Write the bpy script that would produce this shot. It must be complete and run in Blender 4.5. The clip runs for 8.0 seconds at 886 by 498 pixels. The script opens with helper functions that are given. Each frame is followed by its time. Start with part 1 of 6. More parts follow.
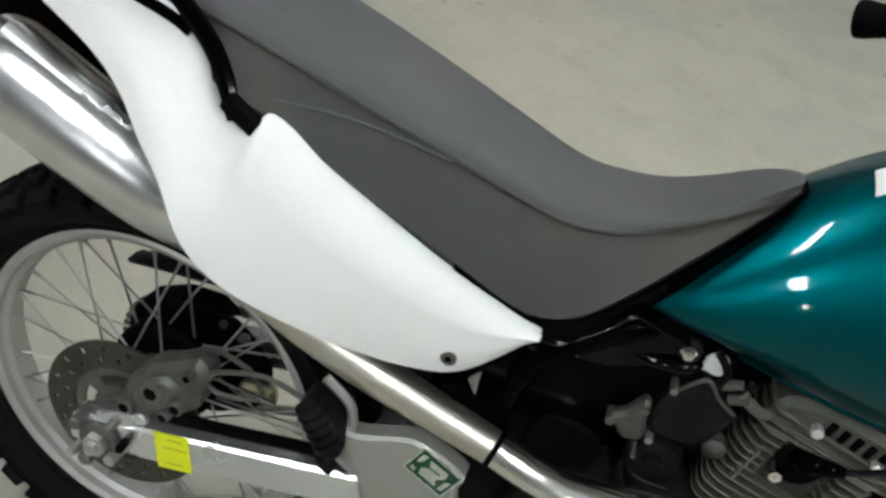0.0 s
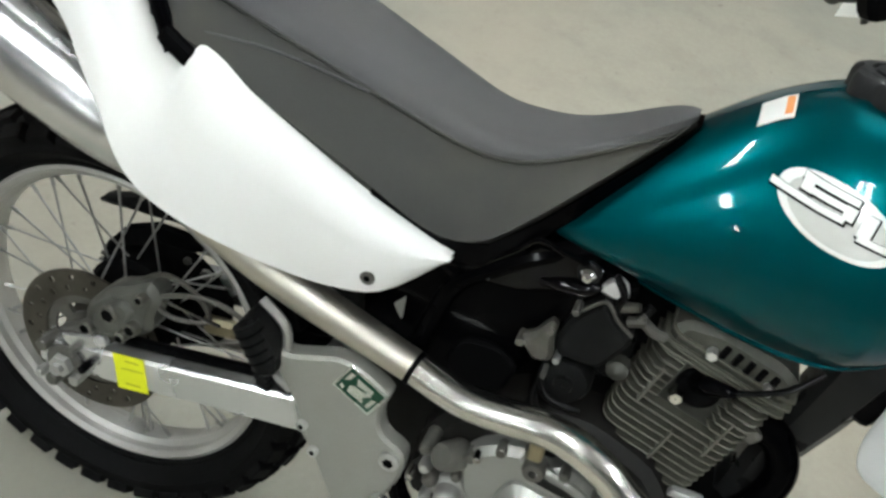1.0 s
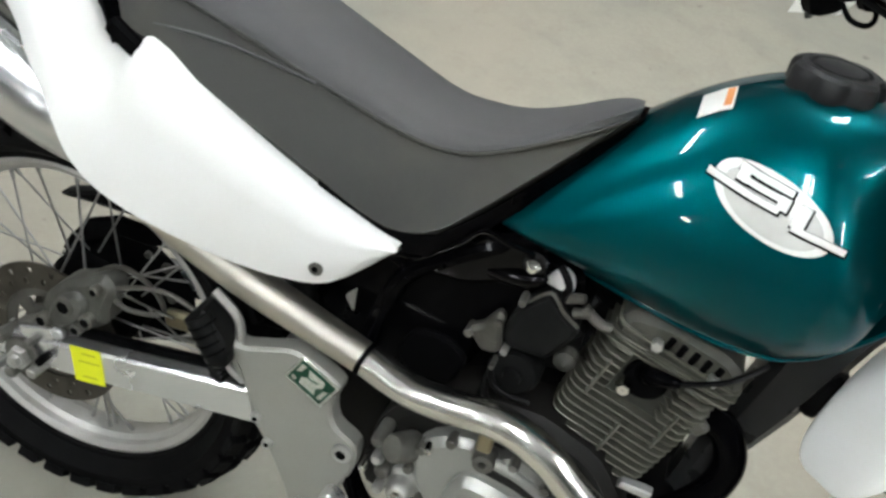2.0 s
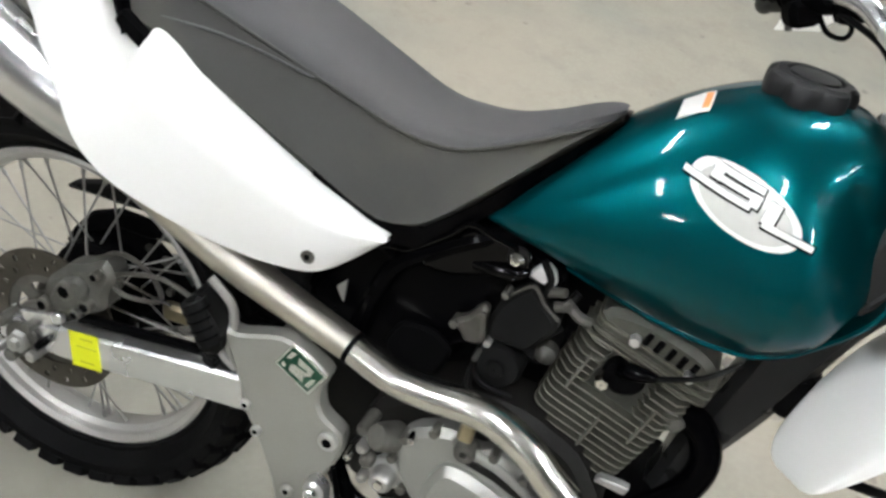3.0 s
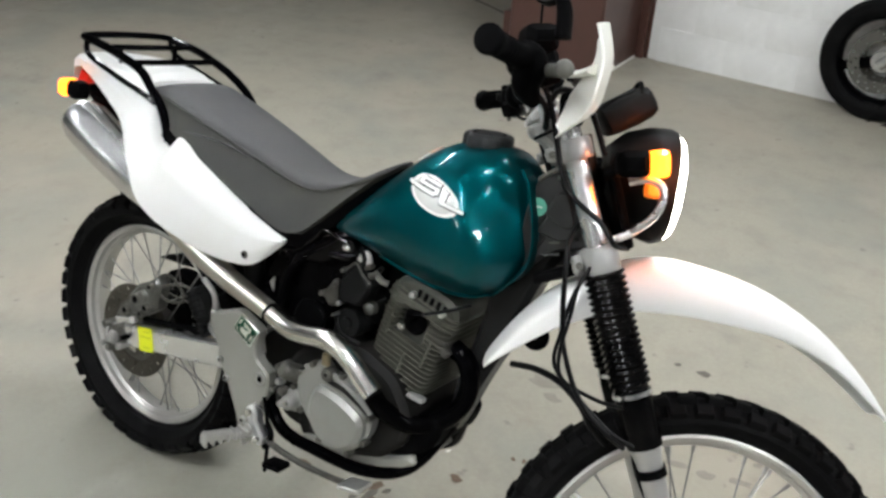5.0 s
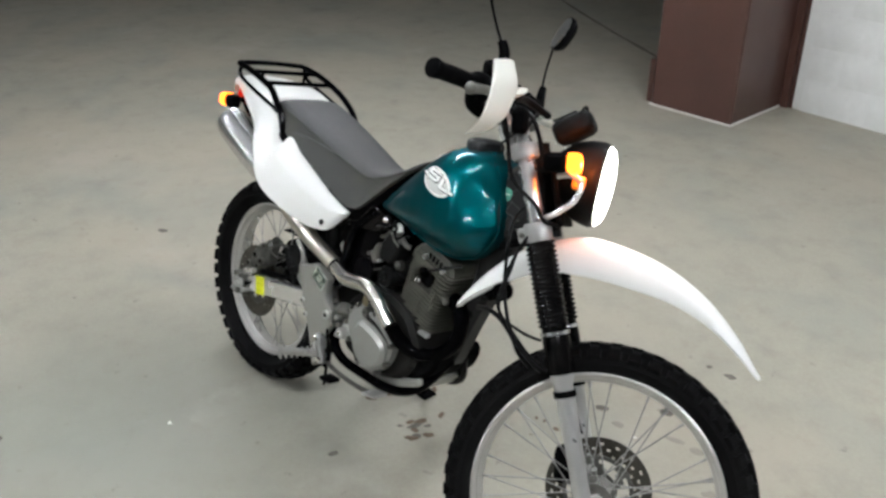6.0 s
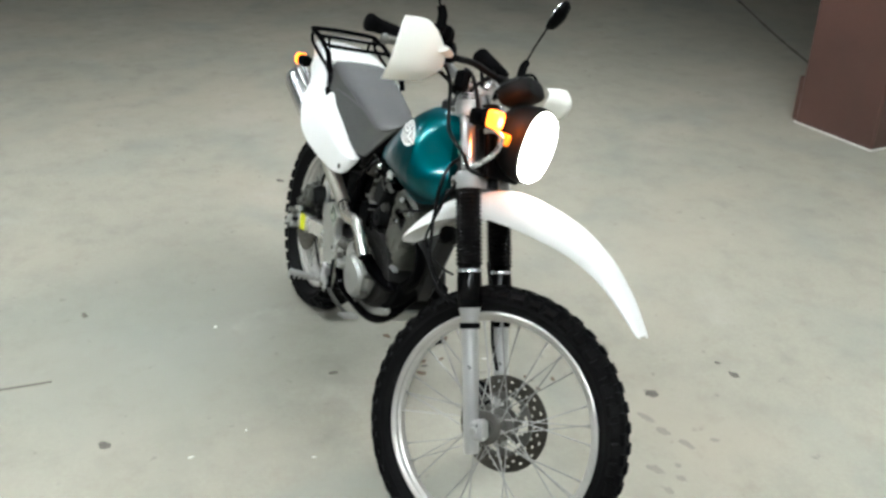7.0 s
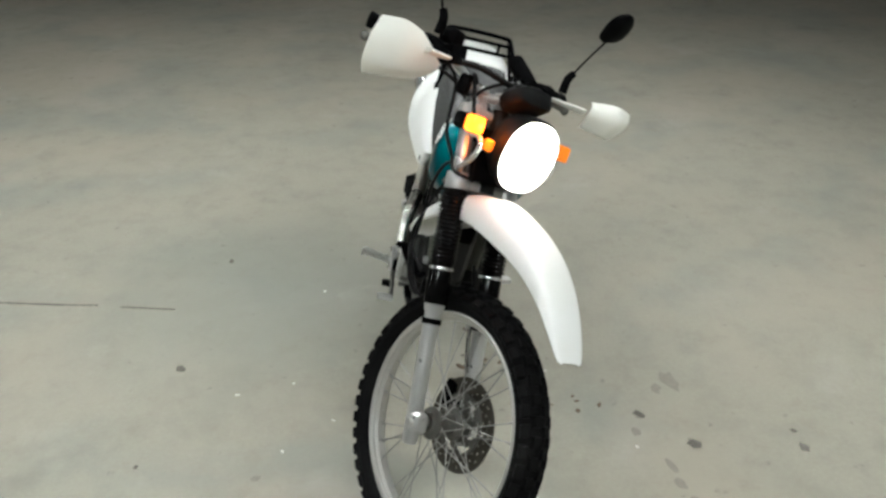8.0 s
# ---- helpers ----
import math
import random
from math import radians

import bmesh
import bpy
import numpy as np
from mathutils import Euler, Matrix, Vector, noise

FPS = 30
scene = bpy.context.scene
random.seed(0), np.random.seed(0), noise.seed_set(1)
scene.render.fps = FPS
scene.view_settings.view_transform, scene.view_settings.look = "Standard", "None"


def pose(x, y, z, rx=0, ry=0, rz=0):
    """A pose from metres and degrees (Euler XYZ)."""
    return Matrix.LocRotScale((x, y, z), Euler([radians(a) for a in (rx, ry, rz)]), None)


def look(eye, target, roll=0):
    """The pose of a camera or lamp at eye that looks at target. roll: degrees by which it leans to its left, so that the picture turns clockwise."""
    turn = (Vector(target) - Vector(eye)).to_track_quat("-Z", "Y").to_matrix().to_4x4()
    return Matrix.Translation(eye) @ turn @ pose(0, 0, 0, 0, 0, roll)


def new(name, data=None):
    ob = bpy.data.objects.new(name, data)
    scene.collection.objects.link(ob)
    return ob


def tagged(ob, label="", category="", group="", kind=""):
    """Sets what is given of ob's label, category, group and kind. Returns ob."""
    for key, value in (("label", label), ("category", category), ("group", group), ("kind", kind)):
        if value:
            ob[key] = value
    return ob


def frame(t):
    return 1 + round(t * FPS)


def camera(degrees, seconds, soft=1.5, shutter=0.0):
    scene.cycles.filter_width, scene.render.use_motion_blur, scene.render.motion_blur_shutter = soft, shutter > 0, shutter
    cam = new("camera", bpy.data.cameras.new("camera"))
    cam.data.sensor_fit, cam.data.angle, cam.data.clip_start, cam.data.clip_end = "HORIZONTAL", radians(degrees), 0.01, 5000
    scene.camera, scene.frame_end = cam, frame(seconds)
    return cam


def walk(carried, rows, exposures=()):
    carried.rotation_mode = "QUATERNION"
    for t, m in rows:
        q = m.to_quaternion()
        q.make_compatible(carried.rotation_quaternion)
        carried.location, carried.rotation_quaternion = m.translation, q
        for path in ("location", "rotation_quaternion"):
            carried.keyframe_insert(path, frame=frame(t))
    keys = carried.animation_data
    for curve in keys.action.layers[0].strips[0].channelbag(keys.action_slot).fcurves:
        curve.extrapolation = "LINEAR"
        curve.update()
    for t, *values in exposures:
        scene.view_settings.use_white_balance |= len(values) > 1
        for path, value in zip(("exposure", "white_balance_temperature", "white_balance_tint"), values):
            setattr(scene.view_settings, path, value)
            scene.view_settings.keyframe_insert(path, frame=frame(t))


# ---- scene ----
cam = camera(52.7, 8.0, 2.8)
PATH = [
    (0, (0.443, -0.545, 1.351), (0.203, 0.863, -0.048), 14.3),
    (0.5, (0.539, -0.557, 1.355), (0.241, 0.832, -0.053), 13.1),
    (1, (0.588, -0.59, 1.368), (0.278, 0.781, -0.054), 13.3),
    (1.5, (0.621, -0.592, 1.363), (0.295, 0.774, -0.061), 12.9),
    (2, (0.639, -0.582, 1.371), (0.336, 0.797, -0.045), 13.7),
    (2.2, (0.645, -0.587, 1.367), (0.343, 0.807, -0.036), 13.9),
    (3.3, (0.711, -0.634, 1.375), (0.354, 0.779, 0.005), 14.6),
    (3.5, (0.748, -0.645, 1.391), (0.359, 0.77, 0.032), 13.4),
    (4, (0.936, -0.765, 1.401), (0.428, 0.774, 0.229), 10.9),
    (4.5, (1.19, -0.911, 1.476), (0.551, 0.656, 0.41), 7.4),
    (4.7, (1.326, -0.955, 1.509), (0.551, 0.579, 0.486), 5.1),
    (5.8, (2.101, -1.165, 1.675), (0.807, 0.058, 0.764), 1.6),
    (6, (2.244, -1.157, 1.702), (0.892, 0.001, 0.79), 0.8),
    (6.5, (2.63, -1.018, 1.695), (1.141, -0.029, 0.799), 1.4),
    (7, (2.871, -0.752, 1.678), (1.239, -0.02, 0.783), 1.2),
    (7.5, (3.008, -0.369, 1.688), (1.254, -0.003, 0.801), 0.1),
    (8, (3.109, 0.094, 1.695), (1.32, 0.086, 0.802), -0.1),
]
walk(cam, [(t, look(eye, target, roll)) for t, eye, target, roll in PATH],
     exposures=((0, -0.12, 6200, 6), (0.5, -0.02, 6300, 5), (2, 0.14, 6280, 8), (3.5, 0.40, 6350, 12), (4, 0.46, 6350, 12), (4.5, 0.33, 6350, 11), (5.8, 0.05, 6150, 10), (6.5, 0.36, 6200, 12), (7, 0.36, 6100, 5), (7.5, 0.04, 6150, 4), (8, -0.08, 6300, 5)))

# ---- light: garage tubes, headlamp, dim world ----
world = bpy.data.worlds.new("garage_dark")
world.use_nodes = True
world.node_tree.nodes["Background"].inputs[0].default_value = (0.55, 0.6, 0.7, 1)
world.node_tree.nodes["Background"].inputs[1].default_value = 0.006
scene.world = world
TUBE_POWER = 128.0
FIXTURES = [(-1.35, -1.75, 90), (0.8, -1.3, 90), (-1.65, 1.15, 90), (-1.6, -5.6, 90), (1.7, -5.6, 90), (1.0, 1.6, 90), (3.5, -1.0, 90), (3.5, 0.9, 90)]
CEILING = 2.75


# ---- materials ----
def material(name, color, rough=0.5, metal=0.0, coat=0.0, scale=40.0, vary=0.15, bump=0.0, big=4.0,
             big_vary=0.1, tint=None, rough_vary=0.1, spec=0.5):
    """Principled surface with grain and larger patches of wear."""
    m = bpy.data.materials.new(name)
    m.use_nodes = True
    nt = m.node_tree
    n, l = nt.nodes, nt.links
    b = n["Principled BSDF"]
    co = n.new("ShaderNodeTexCoord")
    fine, coarse = n.new("ShaderNodeTexNoise"), n.new("ShaderNodeTexNoise")
    fine.inputs["Scale"].default_value, fine.inputs["Detail"].default_value = scale, 6
    coarse.inputs["Scale"].default_value, coarse.inputs["Detail"].default_value = big, 5
    l.new(co.outputs["Object"], fine.inputs["Vector"])
    l.new(co.outputs["Object"], coarse.inputs["Vector"])
    dark = [c * (1 - vary) for c in color]
    light = [min(1, c * (1 + vary)) for c in color]
    mix = n.new("ShaderNodeMix")
    mix.data_type = "RGBA"
    mix.inputs[6].default_value, mix.inputs[7].default_value = (*dark, 1), (*light, 1)
    l.new(fine.outputs["Fac"], mix.inputs[0])
    mix2 = n.new("ShaderNodeMix")
    mix2.data_type = "RGBA"
    ramp = n.new("ShaderNodeMapRange")
    ramp.inputs["From Min"].default_value, ramp.inputs["From Max"].default_value = 0.45, 0.75
    ramp.inputs["To Max"].default_value = big_vary
    l.new(coarse.outputs["Fac"], ramp.inputs["Value"])
    l.new(ramp.outputs[0], mix2.inputs[0])
    l.new(mix.outputs[2], mix2.inputs[6])
    mix2.inputs[7].default_value = (*(tint or [c * 0.4 for c in color]), 1)
    l.new(mix2.outputs[2], b.inputs["Base Color"])
    rr = n.new("ShaderNodeMapRange")
    rr.inputs["To Min"].default_value, rr.inputs["To Max"].default_value = max(0.02, rough - rough_vary), min(1, rough + rough_vary)
    l.new(coarse.outputs["Fac"], rr.inputs["Value"])
    l.new(rr.outputs[0], b.inputs["Roughness"])
    b.inputs["Metallic"].default_value = metal
    b.inputs["Coat Weight"].default_value = coat
    b.inputs["Coat Roughness"].default_value = 0.04
    b.inputs["Specular IOR Level"].default_value = spec
    if bump:
        bp = n.new("ShaderNodeBump")
        bp.inputs["Strength"].default_value, bp.inputs["Distance"].default_value = bump, 0.002
        l.new(fine.outputs["Fac"], bp.inputs["Height"])
        l.new(bp.outputs[0], b.inputs["Normal"])
    return m


def glowing(name, color, strength):
    m = bpy.data.materials.new(name)
    m.use_nodes = True
    b = m.node_tree.nodes["Principled BSDF"]
    b.inputs["Base Color"].default_value = (*color, 1)
    b.inputs["Emission Color"].default_value = (*color, 1)
    b.inputs["Emission Strength"].default_value = strength
    b.inputs["Roughness"].default_value = 0.15
    return m


WHITE = material("white_plastic", (0.83, 0.83, 0.81), 0.38, scale=300, vary=0.02, big=7, big_vary=0.35, tint=(0.76, 0.745, 0.67))
IVORY = material("ivory_plastic", (0.84, 0.835, 0.77), 0.42, scale=300, vary=0.02, big=14, big_vary=0.12, tint=(0.70, 0.68, 0.58))
# One vinyl twice: overhead light painted into the top, shade into the olive-tinted sides.
SEAT_TOP = material("seat_vinyl_lit", (0.062, 0.0605, 0.062), 0.65, spec=0.3, scale=900, vary=0.25, bump=0.35, big=5, big_vary=0.6, tint=(0.090, 0.084, 0.080))
SEAT_SIDE = material("seat_vinyl_shaded", (0.030, 0.0298, 0.0265), 0.55, spec=0.3, scale=900, vary=0.25, bump=0.3, big=4.5, big_vary=0.8, tint=(0.070, 0.064, 0.046))
TEAL = material("teal_metallic_paint", (0.0006, 0.071, 0.083), 0.40, metal=0.82, coat=1.0, scale=2500, vary=0.3, big=5, big_vary=0.1, tint=(0.0006, 0.05, 0.06), rough_vary=0.04, spec=0.1)
TEAL.node_tree.nodes["Principled BSDF"].inputs["Coat IOR"].default_value = 1.25
TEAL.node_tree.nodes["Principled BSDF"].inputs["Specular Tint"].default_value = (0.02, 0.30, 0.34, 1)
CHROME = material("chrome", (0.80, 0.79, 0.77), 0.12, metal=1, scale=60, vary=0.06, big=18, big_vary=0.25, tint=(0.55, 0.5, 0.42), rough_vary=0.06)
STEEL = material("heat_stained_steel", (0.68, 0.645, 0.57), 0.39, metal=1, scale=90, vary=0.06, big=10, big_vary=0.5, tint=(0.52, 0.46, 0.36), rough_vary=0.08)
RIM = material("worn_rim_alloy", (0.54, 0.53, 0.50), 0.38, metal=0.55, scale=300, vary=0.06, big=9, big_vary=0.5, tint=(0.38, 0.36, 0.32))
SATIN = material("polished_steel", (0.78, 0.785, 0.80), 0.25, metal=1, scale=300, vary=0.04, big=8, big_vary=0.35, tint=(0.52, 0.50, 0.47), rough_vary=0.06)
ALU = material("cast_aluminium", (0.52, 0.52, 0.50), 0.42, metal=0.85, scale=160, vary=0.1, bump=0.1, big=22, big_vary=0.35, tint=(0.25, 0.24, 0.21))
BRIGHT = material("polished_aluminium", (0.80, 0.80, 0.80), 0.28, metal=0.9, scale=900, vary=0.03, big=7, big_vary=0.15, tint=(0.6, 0.59, 0.56))
SILVER = material("silver_paint", (0.31, 0.308, 0.278), 0.45, metal=0.35, scale=400, vary=0.08, big=20, big_vary=0.35, tint=(0.3, 0.29, 0.24))
FORGED = material("worn_grey_metal", (0.13, 0.127, 0.115), 0.5, metal=0.6, scale=70, vary=0.3, bump=0.2, big=30, big_vary=0.6, tint=(0.07, 0.06, 0.05))
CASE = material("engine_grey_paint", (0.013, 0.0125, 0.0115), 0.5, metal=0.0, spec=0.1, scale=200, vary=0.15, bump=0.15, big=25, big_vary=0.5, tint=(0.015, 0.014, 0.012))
FIN = material("cylinder_fin_metal", (0.105, 0.104, 0.082), 0.42, metal=0.4, scale=150, vary=0.2, bump=0.15, big=30, big_vary=0.5, tint=(0.06, 0.055, 0.04))
COVER = material("clutch_cover_grey", (0.29, 0.29, 0.27), 0.36, metal=0.4, scale=250, vary=0.06, bump=0.08, big=16, big_vary=0.4, tint=(0.24, 0.235, 0.2))
RUBBER = material("tyre_rubber", (0.0035, 0.0035, 0.0037), 0.65, spec=0.05, scale=90, vary=0.3, bump=0.25, big=10, big_vary=0.4, tint=(0.012, 0.0116, 0.011))
BLACK = material("black_plastic", (0.0022, 0.0022, 0.0024), 0.5, spec=0.01, scale=250, vary=0.2, bump=0.1, big=14, big_vary=0.3, tint=(0.008, 0.0078, 0.0076))
GLOSS = material("black_frame_paint", (0.0010, 0.0010, 0.0013), 0.08, spec=0.028, scale=100, vary=0.2, big=20, big_vary=0.3, tint=(0.004, 0.0038, 0.0036), rough_vary=0.05)
RAIL_BLACK = material("glossy_rail_enamel", (0.0010, 0.0010, 0.0012), 0.10, spec=0.16, scale=150, vary=0.2, bump=0.05, big=30, big_vary=0.4, tint=(0.003, 0.0028, 0.0026), rough_vary=0.08)
CHARCOAL = material("charcoal_cover", (0.0065, 0.0066, 0.0066), 0.5, spec=0.05, scale=200, vary=0.2, bump=0.1, big=16, big_vary=0.4, tint=(0.02, 0.0195, 0.018))
HOSE = material("rubber_hose", (0.003, 0.003, 0.0031), 0.4, spec=0.1, scale=150, vary=0.2)
CAP = material("cap_plastic", (0.015, 0.015, 0.0158), 0.42, spec=0.25, scale=400, vary=0.2, bump=0.15)
YELLOW = material("yellow_tag_paper", (0.78, 0.82, 0.01), 0.6, scale=200, vary=0.04)
INK = material("tag_ink", (0.52, 0.56, 0.02), 0.7)
LABEL_GREEN = material("green_label", (0.010, 0.055, 0.030), 0.25, metal=0.3, scale=120, vary=0.3)
LABEL_SILVER = material("label_foil", (0.62, 0.66, 0.6), 0.25, metal=0.8, scale=90, vary=0.15)
MINT = material("mint_sticker", (0.12, 0.42, 0.3), 0.4)
PAPER = material("white_sticker", (0.8, 0.79, 0.76), 0.4)
ORANGE = material("orange_print", (0.75, 0.3, 0.1), 0.45)
BADGE = material("badge_chrome_print", (0.74, 0.74, 0.70), 0.25, metal=0.2, scale=60, vary=0.1)
BADGE_WHITE = material("badge_white", (0.85, 0.85, 0.82), 0.3)
GREYCOVER = material("grey_moulded_plastic", (0.023, 0.023, 0.0228), 0.42, spec=0.2, scale=250, vary=0.12, bump=0.08, big=18, big_vary=0.5, tint=(0.019, 0.019, 0.018))
FRAME_GREY = material("dark_grey_frame_paint", (0.012, 0.012, 0.012), 0.3, spec=0.16, scale=200, vary=0.12, big=16, big_vary=0.5, tint=(0.011, 0.011, 0.0105))
FORK_SILVER = material("silver_fork_alloy", (0.62, 0.62, 0.61), 0.27, metal=0.85, scale=500, vary=0.04, big=14, big_vary=0.3, tint=(0.42, 0.41, 0.38))
LEG_SILVER = material("silver_fork_paint", (0.56, 0.56, 0.55), 0.30, metal=0.68, scale=400, vary=0.04, big=14, big_vary=0.3, tint=(0.40, 0.39, 0.37))
CLAMP = material("pale_cast_alloy", (0.36, 0.36, 0.345), 0.38, metal=0.35, scale=200, vary=0.08, bump=0.08, big=24, big_vary=0.4, tint=(0.27, 0.265, 0.25))
GRIME = material("oily_cast_metal", (0.075, 0.072, 0.062), 0.45, metal=0.4, scale=90, vary=0.3, bump=0.2, big=34, big_vary=0.7, tint=(0.03, 0.027, 0.022))
CALIPER = material("dirty_caliper_casting", (0.085, 0.085, 0.075), 0.5, metal=0.3, scale=80, vary=0.3, bump=0.25, big=40, big_vary=0.8, tint=(0.03, 0.028, 0.023))
SPOKE = material("dull_spoke_steel", (0.34, 0.335, 0.32), 0.42, metal=0.7, scale=120, vary=0.15)
GOLD = material("brass_tint_metal", (0.30, 0.26, 0.17), 0.35, metal=0.8, scale=80, vary=0.15)
AMBER = glowing("amber_lens_lit", (1.0, 0.20, 0.012), 5.5)
# Faint emission; the reflectors share it, so their shine is painted in.
AMBER_DULL = glowing("amber_lens", (1.0, 0.25, 0.02), 0.35)
RED_LENS = glowing("red_lens", (0.5, 0.02, 0.01), 0.1)
LAMP_GLASS = glowing("headlamp_lens_lit", (1.0, 0.93, 0.8), 15.0)
TUBE = glowing("fluorescent_tube", (0.985, 1.0, 1.0), TUBE_POWER)
FIXTURE_WHITE = material("fixture_enamel", (0.8, 0.8, 0.78), 0.4)
MIRROR = material("mirror_glass", (0.9, 0.9, 0.9), 0.03, metal=1, vary=0, big_vary=0, rough_vary=0)
WALL = material("whitewashed_block", (0.86, 0.86, 0.84), 0.7, scale=18, vary=0.07, bump=0.4, big=3.5, big_vary=0.6, tint=(0.66, 0.66, 0.62))
PILLAR = material("brown_red_paint", (0.078, 0.036, 0.028), 0.34, scale=60, vary=0.1, big=4, big_vary=0.4, tint=(0.052, 0.026, 0.021))
CEIL = material("ceiling_concrete", (0.15, 0.15, 0.145), 0.8, scale=12, vary=0.1, bump=0.2)
DIRT = material("dark_debris", (0.14, 0.127, 0.108), 0.9, scale=80, vary=0.5, bump=0.5)
CAST = material("cast_grey_metal", (0.115, 0.113, 0.10), 0.5, metal=0.45, scale=120, vary=0.2, bump=0.2, big=26, big_vary=0.55, tint=(0.11, 0.10, 0.08))
BARREL = material("dark_olive_casting", (0.032, 0.032, 0.026), 0.6, metal=0.2, scale=120, vary=0.25, bump=0.2, big=24, big_vary=0.5, tint=(0.016, 0.014, 0.011))
TOPCAST = material("olive_head_casting", (0.055, 0.055, 0.044), 0.5, metal=0.3, scale=140, vary=0.25, bump=0.2, big=24, big_vary=0.6, tint=(0.03, 0.028, 0.022))
DISC = material("brown_brake_steel", (0.075, 0.068, 0.055), 0.4, metal=0.7, scale=90, vary=0.25, big=20, big_vary=0.5, tint=(0.035, 0.03, 0.024))
SHIELD = material("warm_polished_steel", (0.80, 0.785, 0.74), 0.24, metal=1, scale=300, vary=0.04, big=9, big_vary=0.35, tint=(0.58, 0.53, 0.43), rough_vary=0.06)
GAITER = material("gaiter_rubber", (0.0018, 0.0018, 0.0019), 0.14, spec=0.06, scale=120, vary=0.2, bump=0.1, big=20, big_vary=0.4, tint=(0.012, 0.011, 0.01))
STAIN = material("dirt_stain", (0.295, 0.274, 0.226), 0.85, scale=60, vary=0.25, big=25, big_vary=0.6, tint=(0.27, 0.25, 0.205))
LEAF = material("brown_leaf_crumb", (0.15, 0.105, 0.07), 0.8, scale=60, vary=0.4)
LITTER = material("pale_litter", (0.75, 0.73, 0.68), 0.7)


def concrete():
    """Worn garage concrete: mottled slab, greenish damp stains, scuffs and oil spots, plus painted bike shade."""
    m = bpy.data.materials.new("worn_concrete")
    m.use_nodes = True
    nt = m.node_tree
    n, l = nt.nodes, nt.links
    b = n["Principled BSDF"]
    co = n.new("ShaderNodeTexCoord")

    def noise_tex(scale, detail=6, rough=0.6, distort=0.0):
        t = n.new("ShaderNodeTexNoise")
        t.inputs["Scale"].default_value, t.inputs["Detail"].default_value = scale, detail
        t.inputs["Roughness"].default_value, t.inputs["Distortion"].default_value = rough, distort
        l.new(co.outputs["Object"], t.inputs["Vector"])
        return t

    def over(base, color, fac):
        x = n.new("ShaderNodeMix")
        x.data_type = "RGBA"
        l.new(fac, x.inputs[0])
        if isinstance(base, tuple):
            x.inputs[6].default_value = (*base, 1)
        else:
            l.new(base, x.inputs[6])
        x.inputs[7].default_value = (*color, 1)
        return x.outputs[2]

    def span(t, a, c, top=1.0):
        r = n.new("ShaderNodeMapRange")
        r.interpolation_type = "SMOOTHSTEP"
        r.inputs["From Min"].default_value, r.inputs["From Max"].default_value = a, c
        r.inputs["To Max"].default_value = top
        l.new(t.outputs["Fac"], r.inputs["Value"])
        return r.outputs[0]

    fine, mid, big, damp, spots = noise_tex(70, 8, 0.7), noise_tex(6, 8, 0.65), noise_tex(0.9, 5, 0.5, 0.3), noise_tex(1.3, 5, 0.55, 0.4), noise_tex(17, 3, 0.5)
    c = over((0.350, 0.327, 0.265), (0.385, 0.360, 0.292), span(fine, 0.35, 0.7))
    c = over(c, (0.285, 0.270, 0.222), span(mid, 0.44, 0.74, 0.6))
    c = over(c, (0.405, 0.362, 0.288), span(big, 0.42, 0.66, 0.8))
    c = over(c, (0.265, 0.278, 0.245), span(damp, 0.46, 0.70, 0.55))
    c = over(c, (0.43, 0.385, 0.32), span(noise_tex(1.1, 5, 0.55, 0.3), 0.54, 0.70, 0.55))
    c = over(c, (0.29, 0.25, 0.19), span(noise_tex(8, 8, 0.75, 0.2), 0.50, 0.72, 0.40))
    # Ragged dark pool beside the bike: damp stain plus its shadow, painted in.
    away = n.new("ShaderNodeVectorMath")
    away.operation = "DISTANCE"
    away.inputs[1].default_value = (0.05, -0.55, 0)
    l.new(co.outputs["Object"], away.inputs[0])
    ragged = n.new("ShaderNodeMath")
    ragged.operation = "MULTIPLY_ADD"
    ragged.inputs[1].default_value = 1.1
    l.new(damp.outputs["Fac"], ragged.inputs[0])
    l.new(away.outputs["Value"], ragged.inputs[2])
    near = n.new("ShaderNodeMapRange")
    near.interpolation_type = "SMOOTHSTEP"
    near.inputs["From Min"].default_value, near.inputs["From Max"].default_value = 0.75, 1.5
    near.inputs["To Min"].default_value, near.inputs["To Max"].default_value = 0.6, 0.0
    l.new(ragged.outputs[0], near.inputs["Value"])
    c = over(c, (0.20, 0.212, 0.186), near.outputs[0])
    c = over(c, (0.17, 0.165, 0.14), span(noise_tex(3.3, 6, 0.6, 0.2), 0.56, 0.76, 0.33))
    c = over(c, (0.46, 0.44, 0.39), span(noise_tex(2.3, 6, 0.6, 0.2), 0.58, 0.75, 0.4))
    c = over(c, (0.11, 0.10, 0.085), span(spots, 0.67, 0.77, 0.45))
    l.new(c, b.inputs["Base Color"])
    l.new(span(damp, 0.3, 0.8, 0.35), b.inputs["Roughness"])
    r = n.new("ShaderNodeMapRange")
    r.inputs["To Min"].default_value, r.inputs["To Max"].default_value = 0.5, 0.8
    l.new(mid.outputs["Fac"], r.inputs["Value"])
    l.new(r.outputs[0], b.inputs["Roughness"])
    bp = n.new("ShaderNodeBump")
    bp.inputs["Strength"].default_value, bp.inputs["Distance"].default_value = 0.10, 0.003
    l.new(fine.outputs["Fac"], bp.inputs["Height"])
    l.new(bp.outputs[0], b.inputs["Normal"])
    return m


FLOOR = concrete()


